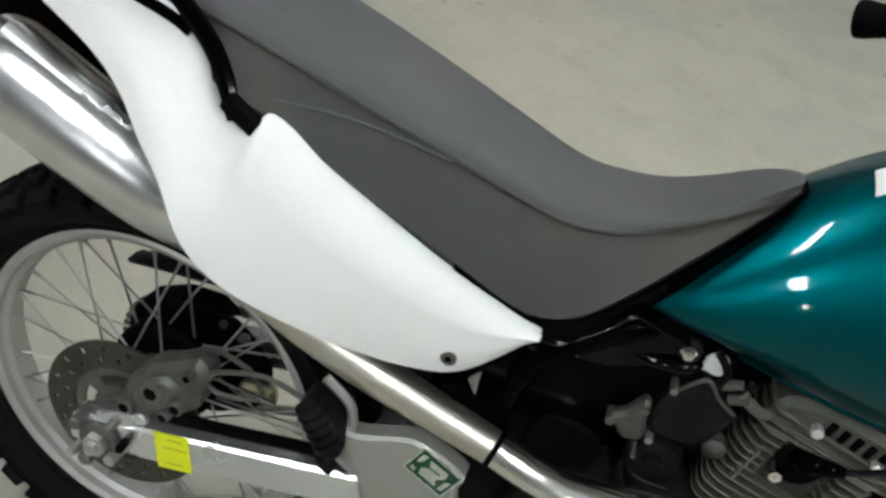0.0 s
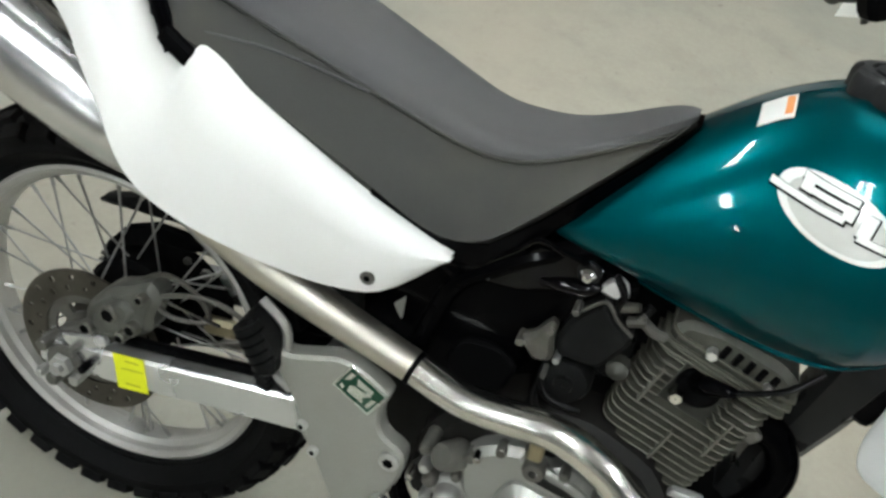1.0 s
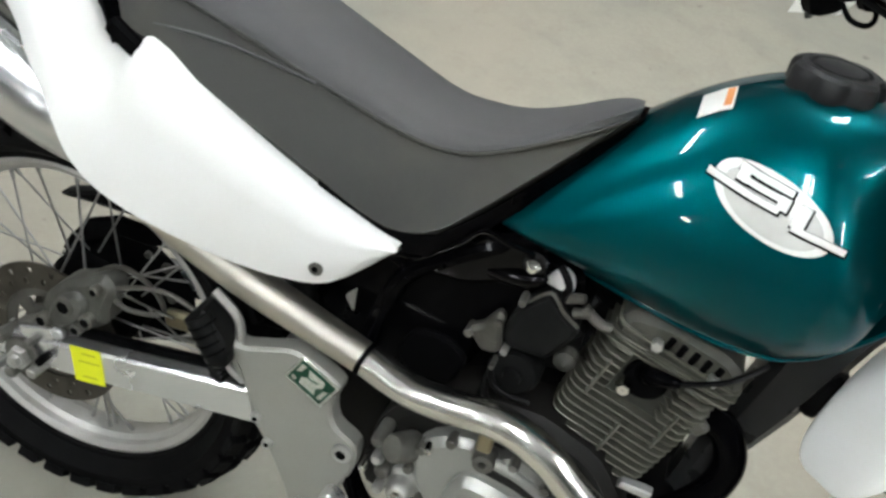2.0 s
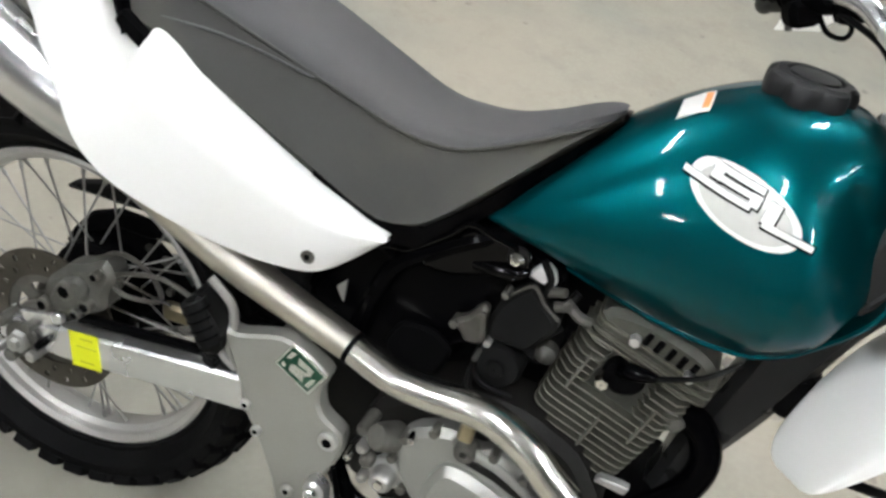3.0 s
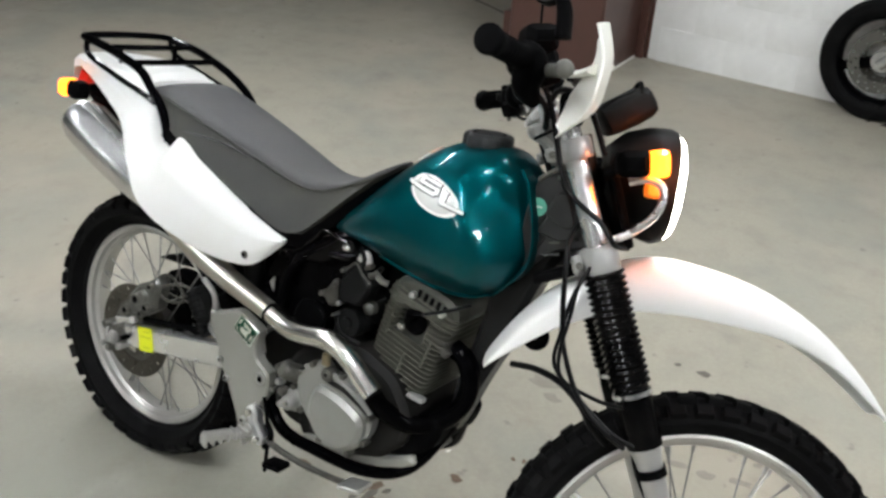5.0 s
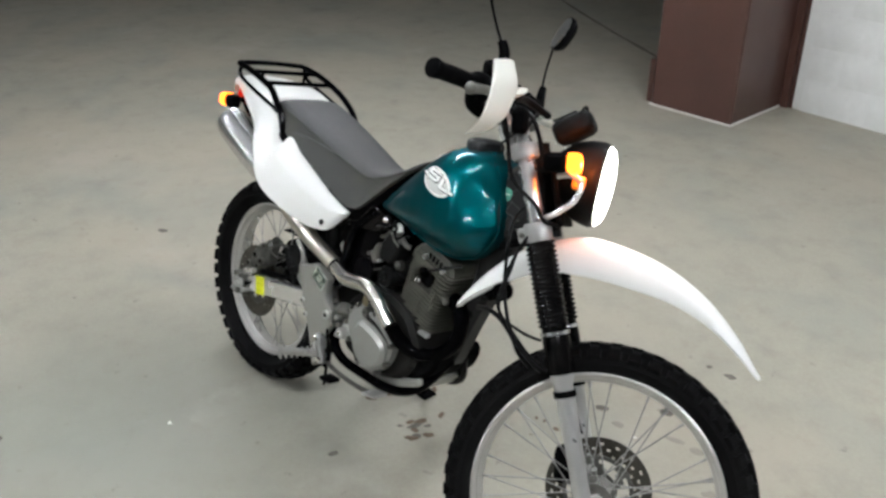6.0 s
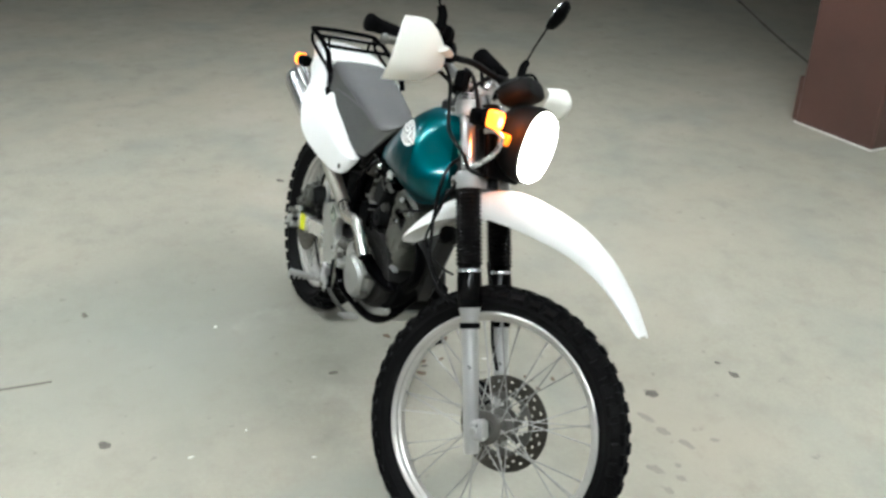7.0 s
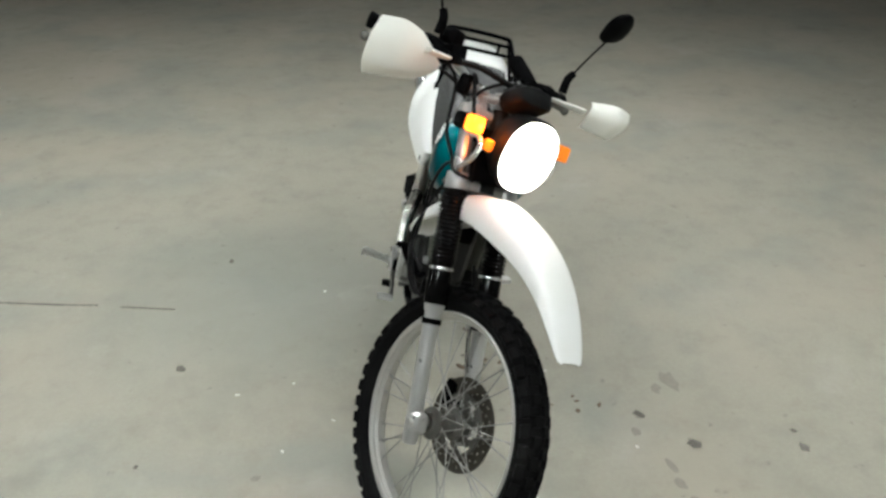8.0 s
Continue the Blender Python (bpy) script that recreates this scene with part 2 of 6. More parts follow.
# ---- shape helpers ----
def glide(points, count):
    """A smooth curve through the points, as count points."""
    p = [Vector(q) for q in points]
    if len(p) < 3:
        return [p[0].lerp(p[-1], i / (count - 1)) for i in range(count)]
    out = []
    for i in range(count):
        u = i / (count - 1) * (len(p) - 1)
        k = min(int(u), len(p) - 2)
        t = u - k
        a, b, c, d = p[max(k - 1, 0)], p[k], p[k + 1], p[min(k + 2, len(p) - 1)]
        out.append(0.5 * (2 * b + (c - a) * t + (2 * a - 5 * b + 4 * c - d) * t * t + (3 * b - a - 3 * c + d) * t ** 3))
    return out


def skin(bm, rings, caps=True, closed=False):
    """Joins rings of equal count into a skin."""
    vs = [[bm.verts.new(q) for q in ring] for ring in rings]
    n = len(vs[0])
    pairs = list(zip(vs, vs[1:])) + ([(vs[-1], vs[0])] if closed else [])
    for a, b in pairs:
        for i in range(n):
            bm.faces.new((a[i], a[(i + 1) % n], b[(i + 1) % n], b[i]))
    if caps and not closed:
        bm.faces.new(list(reversed(vs[0])))
        bm.faces.new(vs[-1])
    return bm


def tube(points, radius, sides=10, steps=0, bm=None, caps=True, flat=1.0):
    """A round bar along a smooth curve; radius: one, or one for each point."""
    bm = bm or bmesh.new()
    steps = steps or max(2, (len(points) - 1) * 6 + 1 if len(points) > 2 else 2)
    curve = glide(points, steps)
    radii = [radius] * steps if not isinstance(radius, (list, tuple)) else [q.x for q in glide([(r, 0, 0) for r in radius], steps)]
    rings, up = [], None
    for i, q in enumerate(curve):
        d = (curve[min(i + 1, steps - 1)] - curve[max(i - 1, 0)]).normalized()
        if up is None:
            up = Vector((0, 0, 1)) if abs(d.z) < 0.9 else Vector((1, 0, 0))
        side = d.cross(up).normalized()
        up = side.cross(d).normalized()
        rings.append([q + radii[i] * (math.cos(a) * side + flat * math.sin(a) * up) for a in (2 * math.pi * k / sides for k in range(sides))])
    return skin(bm, rings, caps)


def turned(profile, segs=48, bm=None, centre=(0, 0, 0), arc=2 * math.pi):
    """A solid turned about the y axis from a closed profile of (radius, y)."""
    bm = bm or bmesh.new()
    c = Vector(centre)
    rings = []
    for k in range(segs):
        a = arc * k / segs
        rings.append([c + Vector((r * math.cos(a), y, r * math.sin(a))) for r, y in profile])
    return skin(bm, rings, False, True)


def disc_y(radius, y0, y1, segs=20, bm=None, centre=(0, 0), rim=0.0):
    """A short round bar along y with chamfered rims."""
    bm = bm or bmesh.new()
    rim = rim or min(0.15 * radius, 0.3 * abs(y1 - y0))
    s = 1 if y1 > y0 else -1
    rings = []
    for r, y in ((radius - rim, y0), (radius, y0 + s * rim), (radius, y1 - s * rim), (radius - rim, y1)):
        rings.append([Vector((centre[0] + r * math.cos(-s * 2 * math.pi * k / segs), y, centre[1] + r * math.sin(-s * 2 * math.pi * k / segs))) for k in range(segs)])
    return skin(bm, rings)


def rounded(points, width, segs=2):
    """Chamfers the corners of a 2d outline."""
    out = []
    n = len(points)
    for i in range(n):
        p, a, b = Vector(points[i]), Vector(points[i - 1]), Vector(points[(i + 1) % n])
        w = min(width, (a - p).length * 0.45, (b - p).length * 0.45)
        s, e = p + (a - p).normalized() * w, p + (b - p).normalized() * w
        for k in range(segs + 1):
            t = k / segs
            out.append((1 - t) ** 2 * s + 2 * t * (1 - t) * p + t * t * e)
    return out


def slab(outline, y0, y1, bevel=0.003, corner=0.0, bm=None):
    """A plate with the outline (x, z), from y0 to y1, with bevelled rims."""
    bm = bm or bmesh.new()
    pts = [Vector(p) for p in (rounded(outline, corner) if corner else outline)]
    area = sum(a.x * b.y - b.x * a.y for a, b in zip(pts, pts[1:] + pts[:1]))
    if area < 0:
        pts.reverse()
    lo, hi = min(y0, y1), max(y0, y1)
    n = len(pts)

    def inset(w):
        out = []
        for i in range(n):
            p, a, b = pts[i], pts[i - 1], pts[(i + 1) % n]
            d1, d2 = (p - a).normalized(), (b - p).normalized()
            nrm = Vector((-(d1 + d2).y, (d1 + d2).x))
            nrm = nrm.normalized() if nrm.length > 1e-6 else Vector((0, 0))
            out.append(p + nrm * w)
        return out

    inner = inset(bevel) if bevel else pts
    rings = []
    for y, o in ((lo, inner), (lo + bevel, pts), (hi - bevel, pts), (hi, inner)) if bevel else ((lo, pts), (hi, pts)):
        rings.append([Vector((p.x, y, p.y)) for p in reversed(o)])
    vs = [[bm.verts.new(q) for q in r] for r in rings]
    for a, b in zip(vs, vs[1:]):
        for i in range(n):
            bm.faces.new((a[i], b[i], b[(i + 1) % n], a[(i + 1) % n]))
    bm.faces.new(vs[0])
    bm.faces.new(list(reversed(vs[-1])))
    return bm


def block(size, m=None, bevel=0.004, bm=None):
    """A box with bevelled edges, at the pose m."""
    bm = bm or bmesh.new()
    x, y, z = (s / 2 for s in size)
    tmp = slab([(-x, -z), (x, -z), (x, z), (-x, z)], -y, y, min(bevel, x * 0.6, y * 0.6, z * 0.6), min(bevel * 1.5, x * 0.6, z * 0.6))
    return merge(bm, tmp, m)


def merge(bm, other, m=None):
    if m is not None:
        other.transform(m)
    me = bpy.data.meshes.new("tmp")
    other.to_mesh(me)
    other.free()
    bm.from_mesh(me)
    bpy.data.meshes.remove(me)
    return bm


def mirrored(bm):
    """Adds the mirror image across y = 0."""
    other = bm.copy()
    other.transform(Matrix.Diagonal((1, -1, 1, 1)))
    bmesh.ops.reverse_faces(other, faces=other.faces[:])
    return merge(bm, other)


def flipped(bm):
    bm.transform(Matrix.Diagonal((1, -1, 1, 1)))
    bmesh.ops.reverse_faces(bm, faces=bm.faces[:])
    return bm


def polar(r0, r1, nr, na, y, thick, hole):
    """A drilled disc: cells for which hole(i, j) is true are left open."""
    bm = bmesh.new()
    vs = [[[bm.verts.new(((r0 + (r1 - r0) * i / nr) * math.cos(2 * math.pi * j / na), y + s * thick / 2, (r0 + (r1 - r0) * i / nr) * math.sin(2 * math.pi * j / na)))
            for j in range(na)] for i in range(nr + 1)] for s in (-1, 1)]
    full = lambda i, j: 0 <= i < nr and not hole(i, j % na)
    for i in range(nr):
        for j in range(na):
            if not full(i, j):
                continue
            k = (j + 1) % na
            a, b = vs
            bm.faces.new((a[i][j], a[i + 1][j], a[i + 1][k], a[i][k]))
            bm.faces.new((b[i][j], b[i][k], b[i + 1][k], b[i + 1][j]))
            for (p, q), other in ((((i, j), (i, k)), full(i - 1, j)), (((i + 1, k), (i + 1, j)), full(i + 1, j)),
                                  (((i + 1, j), (i, j)), full(i, j - 1)), (((i, k), (i + 1, k)), full(i, j + 1))):
                if not other:
                    bm.faces.new((a[p[0]][p[1]], a[q[0]][q[1]], b[q[0]][q[1]], b[p[0]][p[1]]))
    return bm


def mesh_of(name, bm, mat, sharp=35):
    me = bpy.data.meshes.new(name)
    bmesh.ops.recalc_face_normals(bm, faces=bm.faces[:])
    bm.to_mesh(me)
    bm.free()
    me.materials.append(mat)
    me.shade_smooth()
    me.set_sharp_from_angle(angle=radians(sharp))
    return me


def part(name, bm, mat, parent=None, label="", m=None, sharp=35):
    """One mesh object under a thing or a part."""
    ob = new(name, mesh_of(name, bm, mat, sharp))
    ob.parent = parent
    if m is not None:
        ob.matrix_basis = m
    return tagged(ob, label)


def piece(name, me, parent, m):
    """One more object on a shared mesh."""
    ob = new(name, me)
    ob.parent, ob.matrix_basis = parent, m
    return ob


def thing(name, m, label, category, group=""):
    ob = new(name)
    ob.empty_display_size, ob.matrix_basis = 0.1, m
    return tagged(ob, label, category, group)


# ---- the garage ----
def structure(name, bm, mat, label, category):
    return tagged(part(name, bm, mat), label, category, kind="structure")


bm = bmesh.new()
bmesh.ops.create_grid(bm, x_segments=24, y_segments=24, size=11)
structure("floor", bm, FLOOR, "worn mottled grey concrete garage floor with stains and painted shade", "floor").location = (0, 0, 0)
structure("ceiling", block((22, 22, 0.2), pose(0, 0, CEILING + 0.1)), CEIL, "plain grey concrete garage ceiling", "ceiling")
structure("wall_north", block((11.4, 0.2, CEILING), pose(5.3, 3.98, CEILING / 2), 0.01), WALL, "whitewashed blockwork garage wall meeting the concrete floor", "wall")
structure("wall_back_bay", block((10.6, 0.2, CEILING), pose(-5.7, 9.9, CEILING / 2), 0.01), WALL, "plain wall at the back of the dark bay", "wall")
structure("wall_bay_side", block((0.2, 5.7, CEILING), pose(-0.3, 6.97, CEILING / 2), 0.01), WALL, "plain side wall of the dark bay", "wall")
structure("wall_south", block((22, 0.2, CEILING), pose(0, -10.9, CEILING / 2), 0.01), WALL, "plain garage wall", "wall")
structure("wall_east", block((0.2, 21.6, CEILING), pose(10.9, 0, CEILING / 2), 0.01), WALL, "plain garage wall", "wall")
structure("wall_west", block((0.2, 21.6, CEILING), pose(-10.9, 0, CEILING / 2), 0.01), WALL, "plain garage wall", "wall")


wall_face = bpy.data.objects["wall_north"]
course = mesh_of("wall_block", block((0.3974, 0.010, 0.1974), None, 0.0012), WALL)
for row in range(7):
    for k in range(13):
        piece("wall_block", course, wall_face, pose(-0.13 + 0.398 * k + (0.199 if row % 2 else 0), 3.8815 + 0.0012 * noise.noise((k * 1.7, row * 2.3, 0)), 0.0995 + 0.198 * row))


def pillar():
    ob = thing("pillar", pose(-0.715, 3.585, 0, 0, 0, 3), "brown-red painted square pillar beside the white wall", "pillar")
    ob["kind"] = "structure"
    part("shaft", block((0.55, 0.62, CEILING), pose(0, 0, CEILING / 2), 0.012), PILLAR, ob)
    part("trim", block((0.05, 0.05, CEILING), pose(0.30, 0.28, CEILING / 2), 0.004), PILLAR, ob)
    part("trim", block((0.03, 0.03, CEILING), pose(0.338, 0.29, CEILING / 2), 0.006), PILLAR, ob)
    part("plinth", block((0.06, 0.56, 0.27), pose(-0.302, 0, 0.135), 0.008), PILLAR, ob, "brown painted step at the pillar's side")
    part("base_strip", block((0.562, 0.632, 0.008), pose(0, 0, 0.004), 0.002), LITTER, ob, "pale scuffed edge at the pillar's foot")


pillar()


def tube_light(x, y, turn):
    ob = thing("ceiling_light", pose(x, y, CEILING, 0, 0, turn), "white enamel twin fluorescent ceiling fitting, switched on", "ceiling light", "garage ceiling lights")
    part("housing", block((1.25, 0.16, 0.06), pose(0, 0, -0.03)), FIXTURE_WHITE, ob)
    for s in (-1, 1):
        part("fluorescent_tube", tube([(-0.58, 0.045 * s, -0.085), (0.58, 0.045 * s, -0.085)], 0.016, 8), TUBE, ob, "glowing fluorescent tube")
        for e in (-1, 1):
            part("end_cap", block((0.03, 0.04, 0.055), pose(0.6 * e, 0.045 * s, -0.08), 0.004), FIXTURE_WHITE, ob)


for x, y, turn in FIXTURES:
    tube_light(x, y, turn)


# ---- the motorcycle ----
LEAN_ANGLE, RAKE, STEER_ANGLE = 13.0, 27.0, 33.0
bike = thing("motorcycle", pose(0, 0, 0, -LEAN_ANGLE), "teal and white dual-sport motorcycle on its side stand, headlamp lit", "motorcycle")
HEAD = pose(1.309, 0, 0.324, 0, -RAKE, 0) @ pose(0, 0, 0, 0, 0, STEER_ANGLE)


def knob(w, l, h):
    """One tread block: tapered, on z = 0."""
    bm = bmesh.new()
    rings = [[Vector((sx * l / 2 * k, sy * w / 2 * k, z)) for sx, sy in ((-1, -1), (1, -1), (1, 1), (-1, 1))] for k, z in ((1.08, -0.004), (1.0, h * 0.8), (0.88, h))]
    return skin(bm, rings)


def spoked_wheel(name, m, rim_r, rim_w, tyre_r, tyre_w, hub_r, rows, count, label, spin=0.0):
    """Hub with rim, knobbly tyre and laced spokes, axle along y."""
    hub = part(name, turned([(0.012, -0.05), (hub_r * 0.55, -0.05), (hub_r * 0.6, -0.042), (hub_r, -0.038), (hub_r, -0.032), (hub_r * 0.62, -0.024),
                             (hub_r * 0.62, 0.024), (hub_r, 0.032), (hub_r, 0.038), (hub_r * 0.6, 0.042), (hub_r * 0.55, 0.05), (0.012, 0.05)], 36),
               FORGED, bike, label, m @ pose(0, 0, 0, 0, spin, 0))
    w = rim_w / 2
    part("rim", turned([(rim_r, -w), (rim_r, -w + 0.004), (rim_r - 0.009, -w + 0.006), (rim_r - 0.010, -w * 0.55), (rim_r - 0.016, -w * 0.4), (rim_r - 0.016, w * 0.4),
                        (rim_r - 0.010, w * 0.55), (rim_r - 0.009, w - 0.006), (rim_r, w - 0.004), (rim_r, w), (rim_r - 0.005, w + 0.002), (rim_r - 0.013, w - 0.003),
                        (rim_r - 0.015, w * 0.6), (rim_r - 0.022, w * 0.40), (rim_r - 0.023, 0), (rim_r - 0.022, -w * 0.40), (rim_r - 0.015, -w * 0.6),
                        (rim_r - 0.013, -w + 0.003), (rim_r - 0.005, -w - 0.002)], 96), RIM, hub, "worn aluminium rim")
    t = tyre_w / 2
    base = tyre_r - 0.009
    part("tyre", turned([(rim_r - 0.004, -w + 0.004), (rim_r + 0.004, -w - 0.004), (rim_r + 0.010, -w - 0.005), (rim_r + (base - rim_r) * 0.38, -t), (rim_r + (base - rim_r) * 0.62, -t * 0.99),
                         (base - 0.018, -t * 0.86), (base - 0.005, -t * 0.5), (base, 0), (base - 0.005, t * 0.5), (base - 0.018, t * 0.86),
                         (rim_r + (base - rim_r) * 0.62, t * 0.99), (rim_r + (base - rim_r) * 0.38, t), (rim_r + 0.010, w + 0.005), (rim_r + 0.004, w + 0.004), (rim_r - 0.004, w - 0.004)], 96),
         RUBBER, hub, "black knobbly tyre")
    tread = bmesh.new()
    for k in range(count):
        for n, (y, drop, wide, lng, tip) in enumerate(rows):
            a = 2 * math.pi * (k + 0.5 * (n % 2)) / count
            h = 0.010
            mm = pose(0, 0, 0, 0, math.degrees(a), 0) @ Matrix.Translation((0, y * t, base - drop)) @ pose(0, 0, 0, -tip, 0, 0)
            merge(tread, knob(wide * tyre_w, lng * 2 * math.pi * tyre_r / count, h), mm)
    part("tread", tread, RUBBER, hub, "worn tread blocks", sharp=20)
    # crossed spokes in four sets
    for s, lean in ((-1, -1), (-1, 1), (1, -1), (1, 1)):
        a0, a1 = 0.0, lean * 0.62
        p0 = Vector((hub_r * 0.93, s * 0.035, 0))
        p1 = Vector(((rim_r - 0.021) * math.cos(a1), s * 0.004, (rim_r - 0.021) * math.sin(a1)))
        bm = tube([p0, p1], 0.0017, 6)
        nip = p1 + (p0 - p1).normalized() * 0.016
        tube([nip, p1], 0.003, 6, bm=bm)
        me = mesh_of("spoke", bm, SPOKE)
        for k in range(9):
            piece("spoke", me, hub, pose(0, 0, 0, 0, 40 * k + (20 if lean > 0 else 0) + (10 if s > 0 else 0), 0))
    return hub


KNOBS_REAR = [(-0.9, 0.020, 0.20, 0.62, -38), (-0.46, 0.006, 0.19, 0.55, -14), (0.0, 0.0, 0.20, 0.5, 0), (0.46, 0.006, 0.19, 0.55, 14), (0.9, 0.020, 0.20, 0.62, 38)]
KNOBS_FRONT = [(-0.86, 0.017, 0.26, 0.6, -40), (-0.3, 0.003, 0.26, 0.55, -8), (0.3, 0.003, 0.26, 0.55, 8), (0.86, 0.017, 0.26, 0.6, 40)]
rear = spoked_wheel("rear_wheel", pose(0, 0, 0.315), 0.243, 0.062, 0.323, 0.118, 0.058, KNOBS_REAR, 38, "spoked rear wheel with knobbly tyre")
part("brake_disc", polar(0.072, 0.112, 5, 90, -0.075, 0.004, lambda i, j: (i in (1, 3)) and (j + i) % 5 == 0), DISC, rear, "drilled brown-tinted steel brake disc")
part("disc_carrier", polar(0.03, 0.074, 3, 30, -0.072, 0.005, lambda i, j: i == 1 and j % 6 in (1, 2, 3, 4)), FORGED, rear)
part("sprocket", polar(0.03, 0.098, 6, 84, 0.072, 0.006, lambda i, j: (i == 5 and j % 2) or (i in (1, 2, 3) and j % 14 in (3, 4, 5, 6, 7, 8, 9, 10))), FORGED, rear, "dark steel chain sprocket")

part("hub_drum", turned([(0.02, 0.012), (0.070, 0.012), (0.078, 0.020), (0.078, 0.058), (0.070, 0.066), (0.02, 0.066)], 32), BLACK, rear, "black rear hub drum")

part("sprocket_guard", slab([(-0.053, 0.379), (-0.007, 0.425), (0.078, 0.420), (0.140, 0.367), (0.139, 0.291), (0.060, 0.235), (-0.012, 0.241)], 0.056, 0.064, 0.003, 0.02), BLACK, bike, "black plate beside the rear sprocket")
for x, z, r in ((0.092, 0.395, 0.009), (0.105, 0.345, 0.007), (0.060, 0.405, 0.006), (0.122, 0.318, 0.006)):
    part("guard_bolt", disc_y(r, 0.050, 0.058, 10, centre=(x, z)), GRIME, bike)

# swingarm and axle
arm = slab([(-0.045, 0.338), (0.045, 0.356), (0.335, 0.428), (0.40, 0.452), (0.40, 0.392), (0.345, 0.376), (0.062, 0.309), (-0.045, 0.292)], -0.125, -0.095, 0.004, 0.01)
mirrored(arm)
tube([(0.33, -0.1, 0.4), (0.33, 0.1, 0.4)], 0.024, 12, bm=arm)
swing = part("swingarm", arm, BRIGHT, bike, "brushed aluminium box-section swingarm")
tag = part("paper_tag", slab([(0.069, 0.3665), (0.114, 0.3765), (0.126, 0.3225), (0.081, 0.3115)], -0.1265, -0.1255, 0), YELLOW, swing, "bright yellow paper tag with faint unreadable lines")
for dx, dz, wd in ((0.088, 0.360, 0.02), (0.084, 0.346, 0.032), (0.092, 0.323, 0.022)):
    part("ink_line", slab([(dx, dz), (dx + wd, dz + wd * 0.22), (dx + wd, dz + wd * 0.22 + 0.0025), (dx, dz + 0.0025)], -0.1269, -0.1266, 0), INK, tag)
axle = disc_y(0.028, -0.132, -0.126, 24, centre=(0, 0.315))
for x, z, r, mt in ((-0.012, 0.285, 0.010, CAST), (0.022, 0.300, 0.008, ALU), (-0.028, 0.338, 0.009, CAST), (0.014, 0.347, 0.007, CAST), (0.034, 0.327, 0.006, BLACK)):
    part("axle_fitting", disc_y(r, -0.142, -0.11, 8, centre=(x, z)), mt, bike)
part("chain_adjuster", axle, FORGED, bike, "notched grey chain adjuster plate")
part("axle_nut", turned([(0.002, -0.150), (0.009, -0.150), (0.009, -0.142), (0.016, -0.142), (0.017, -0.133), (0.002, -0.133)], 6, centre=(0, 0, 0.315)), ALU, bike)
part("axle_bolt", disc_y(0.006, -0.145, -0.12, 10, centre=(-0.03, 0.29)), ALU, bike)
part("adjuster_arm", slab([(0.0, 0.345), (0.03, 0.352), (0.062, 0.372), (0.055, 0.385), (0.02, 0.372), (-0.01, 0.36)], -0.128, -0.118, 0.002, 0.006), BRIGHT, bike)
part("cable_guard", tube([(0.075, -0.112, 0.382), (0.17, -0.112, 0.405), (0.30, -0.112, 0.437)], 0.0075, 8), BLACK, bike, "black hose guard along the swingarm")
part("chain", merge(
    slab([(0.0, 0.409), (0.46, 0.455), (0.46, 0.466), (0.0, 0.420)], 0.066, 0.078, 0.002),
    slab([(0.0, 0.212), (0.46, 0.395), (0.46, 0.406), (0.0, 0.223)], 0.066, 0.078, 0.002)), FORGED, bike, "dark drive chain")
part("chain_case", slab([(-0.10, 0.44), (-0.02, 0.475), (0.10, 0.505), (0.26, 0.515), (0.26, 0.475), (0.08, 0.462), (-0.01, 0.448)], 0.058, 0.088, 0.004, 0.01), CHARCOAL, bike, "dark grey chain case with pointed tail")

# rear brake
cal = slab([(0.021, 0.400), (0.028, 0.43), (0.057, 0.465), (0.085, 0.478), (0.112, 0.500), (0.130, 0.480), (0.118, 0.445), (0.122, 0.425), (0.098, 0.404), (0.075, 0.395), (0.052, 0.375), (0.03, 0.38)], -0.126, -0.085, 0.008, 0.01)
merge(cal, slab([(0.035, 0.402), (0.05, 0.44), (0.08, 0.462), (0.098, 0.45), (0.09, 0.415), (0.06, 0.39)], -0.134, -0.12, 0.006, 0.012))
block((0.05, 0.03, 0.03), pose(0.045, -0.085, 0.372, 0, -20, 0), 0.008, bm=cal)
caliper = part("brake_caliper", cal, CALIPER, bike, "grey cast brake caliper")
for x, z, r in ((0.066, 0.434, 0.013), (0.034, 0.396, 0.010), (0.108, 0.478, 0.007), (0.098, 0.425, 0.010), (0.084, 0.405, 0.008)):
    bolt = part("caliper_bolt", disc_y(r, -0.138, -0.10, 12, centre=(x, z)), CAST, caliper)
    part("bolt_socket", disc_y(r * 0.72, -0.1388, -0.1378, 6, centre=(x, z)), BLACK, bolt)
part("caliper_bracket", slab([(-0.035, 0.34), (0.0, 0.365), (0.03, 0.40), (0.06, 0.37), (0.05, 0.345), (0.0, 0.33)], -0.105, -0.09, 0.003, 0.008), FORGED, bike)
part("brake_hose", tube([(0.075, -0.10, 0.465), (0.12, -0.105, 0.505), (0.17, -0.11, 0.50), (0.19, -0.112, 0.47), (0.14, -0.115, 0.455), (0.12, -0.115, 0.475), (0.19, -0.12, 0.51), (0.255, -0.125, 0.50), (0.275, -0.125, 0.455)], 0.0034, 8), GRIME, bike, "grey looping brake hose")
part("brake_pipe", tube([(0.10, -0.11, 0.47), (0.21, -0.12, 0.478)], 0.0022, 6), CHROME, bike)
mc = slab([(0.243, 0.523), (0.262, 0.542), (0.299, 0.506), (0.304, 0.472), (0.284, 0.460), (0.266, 0.480)], -0.158, -0.112, 0.006, 0.008)
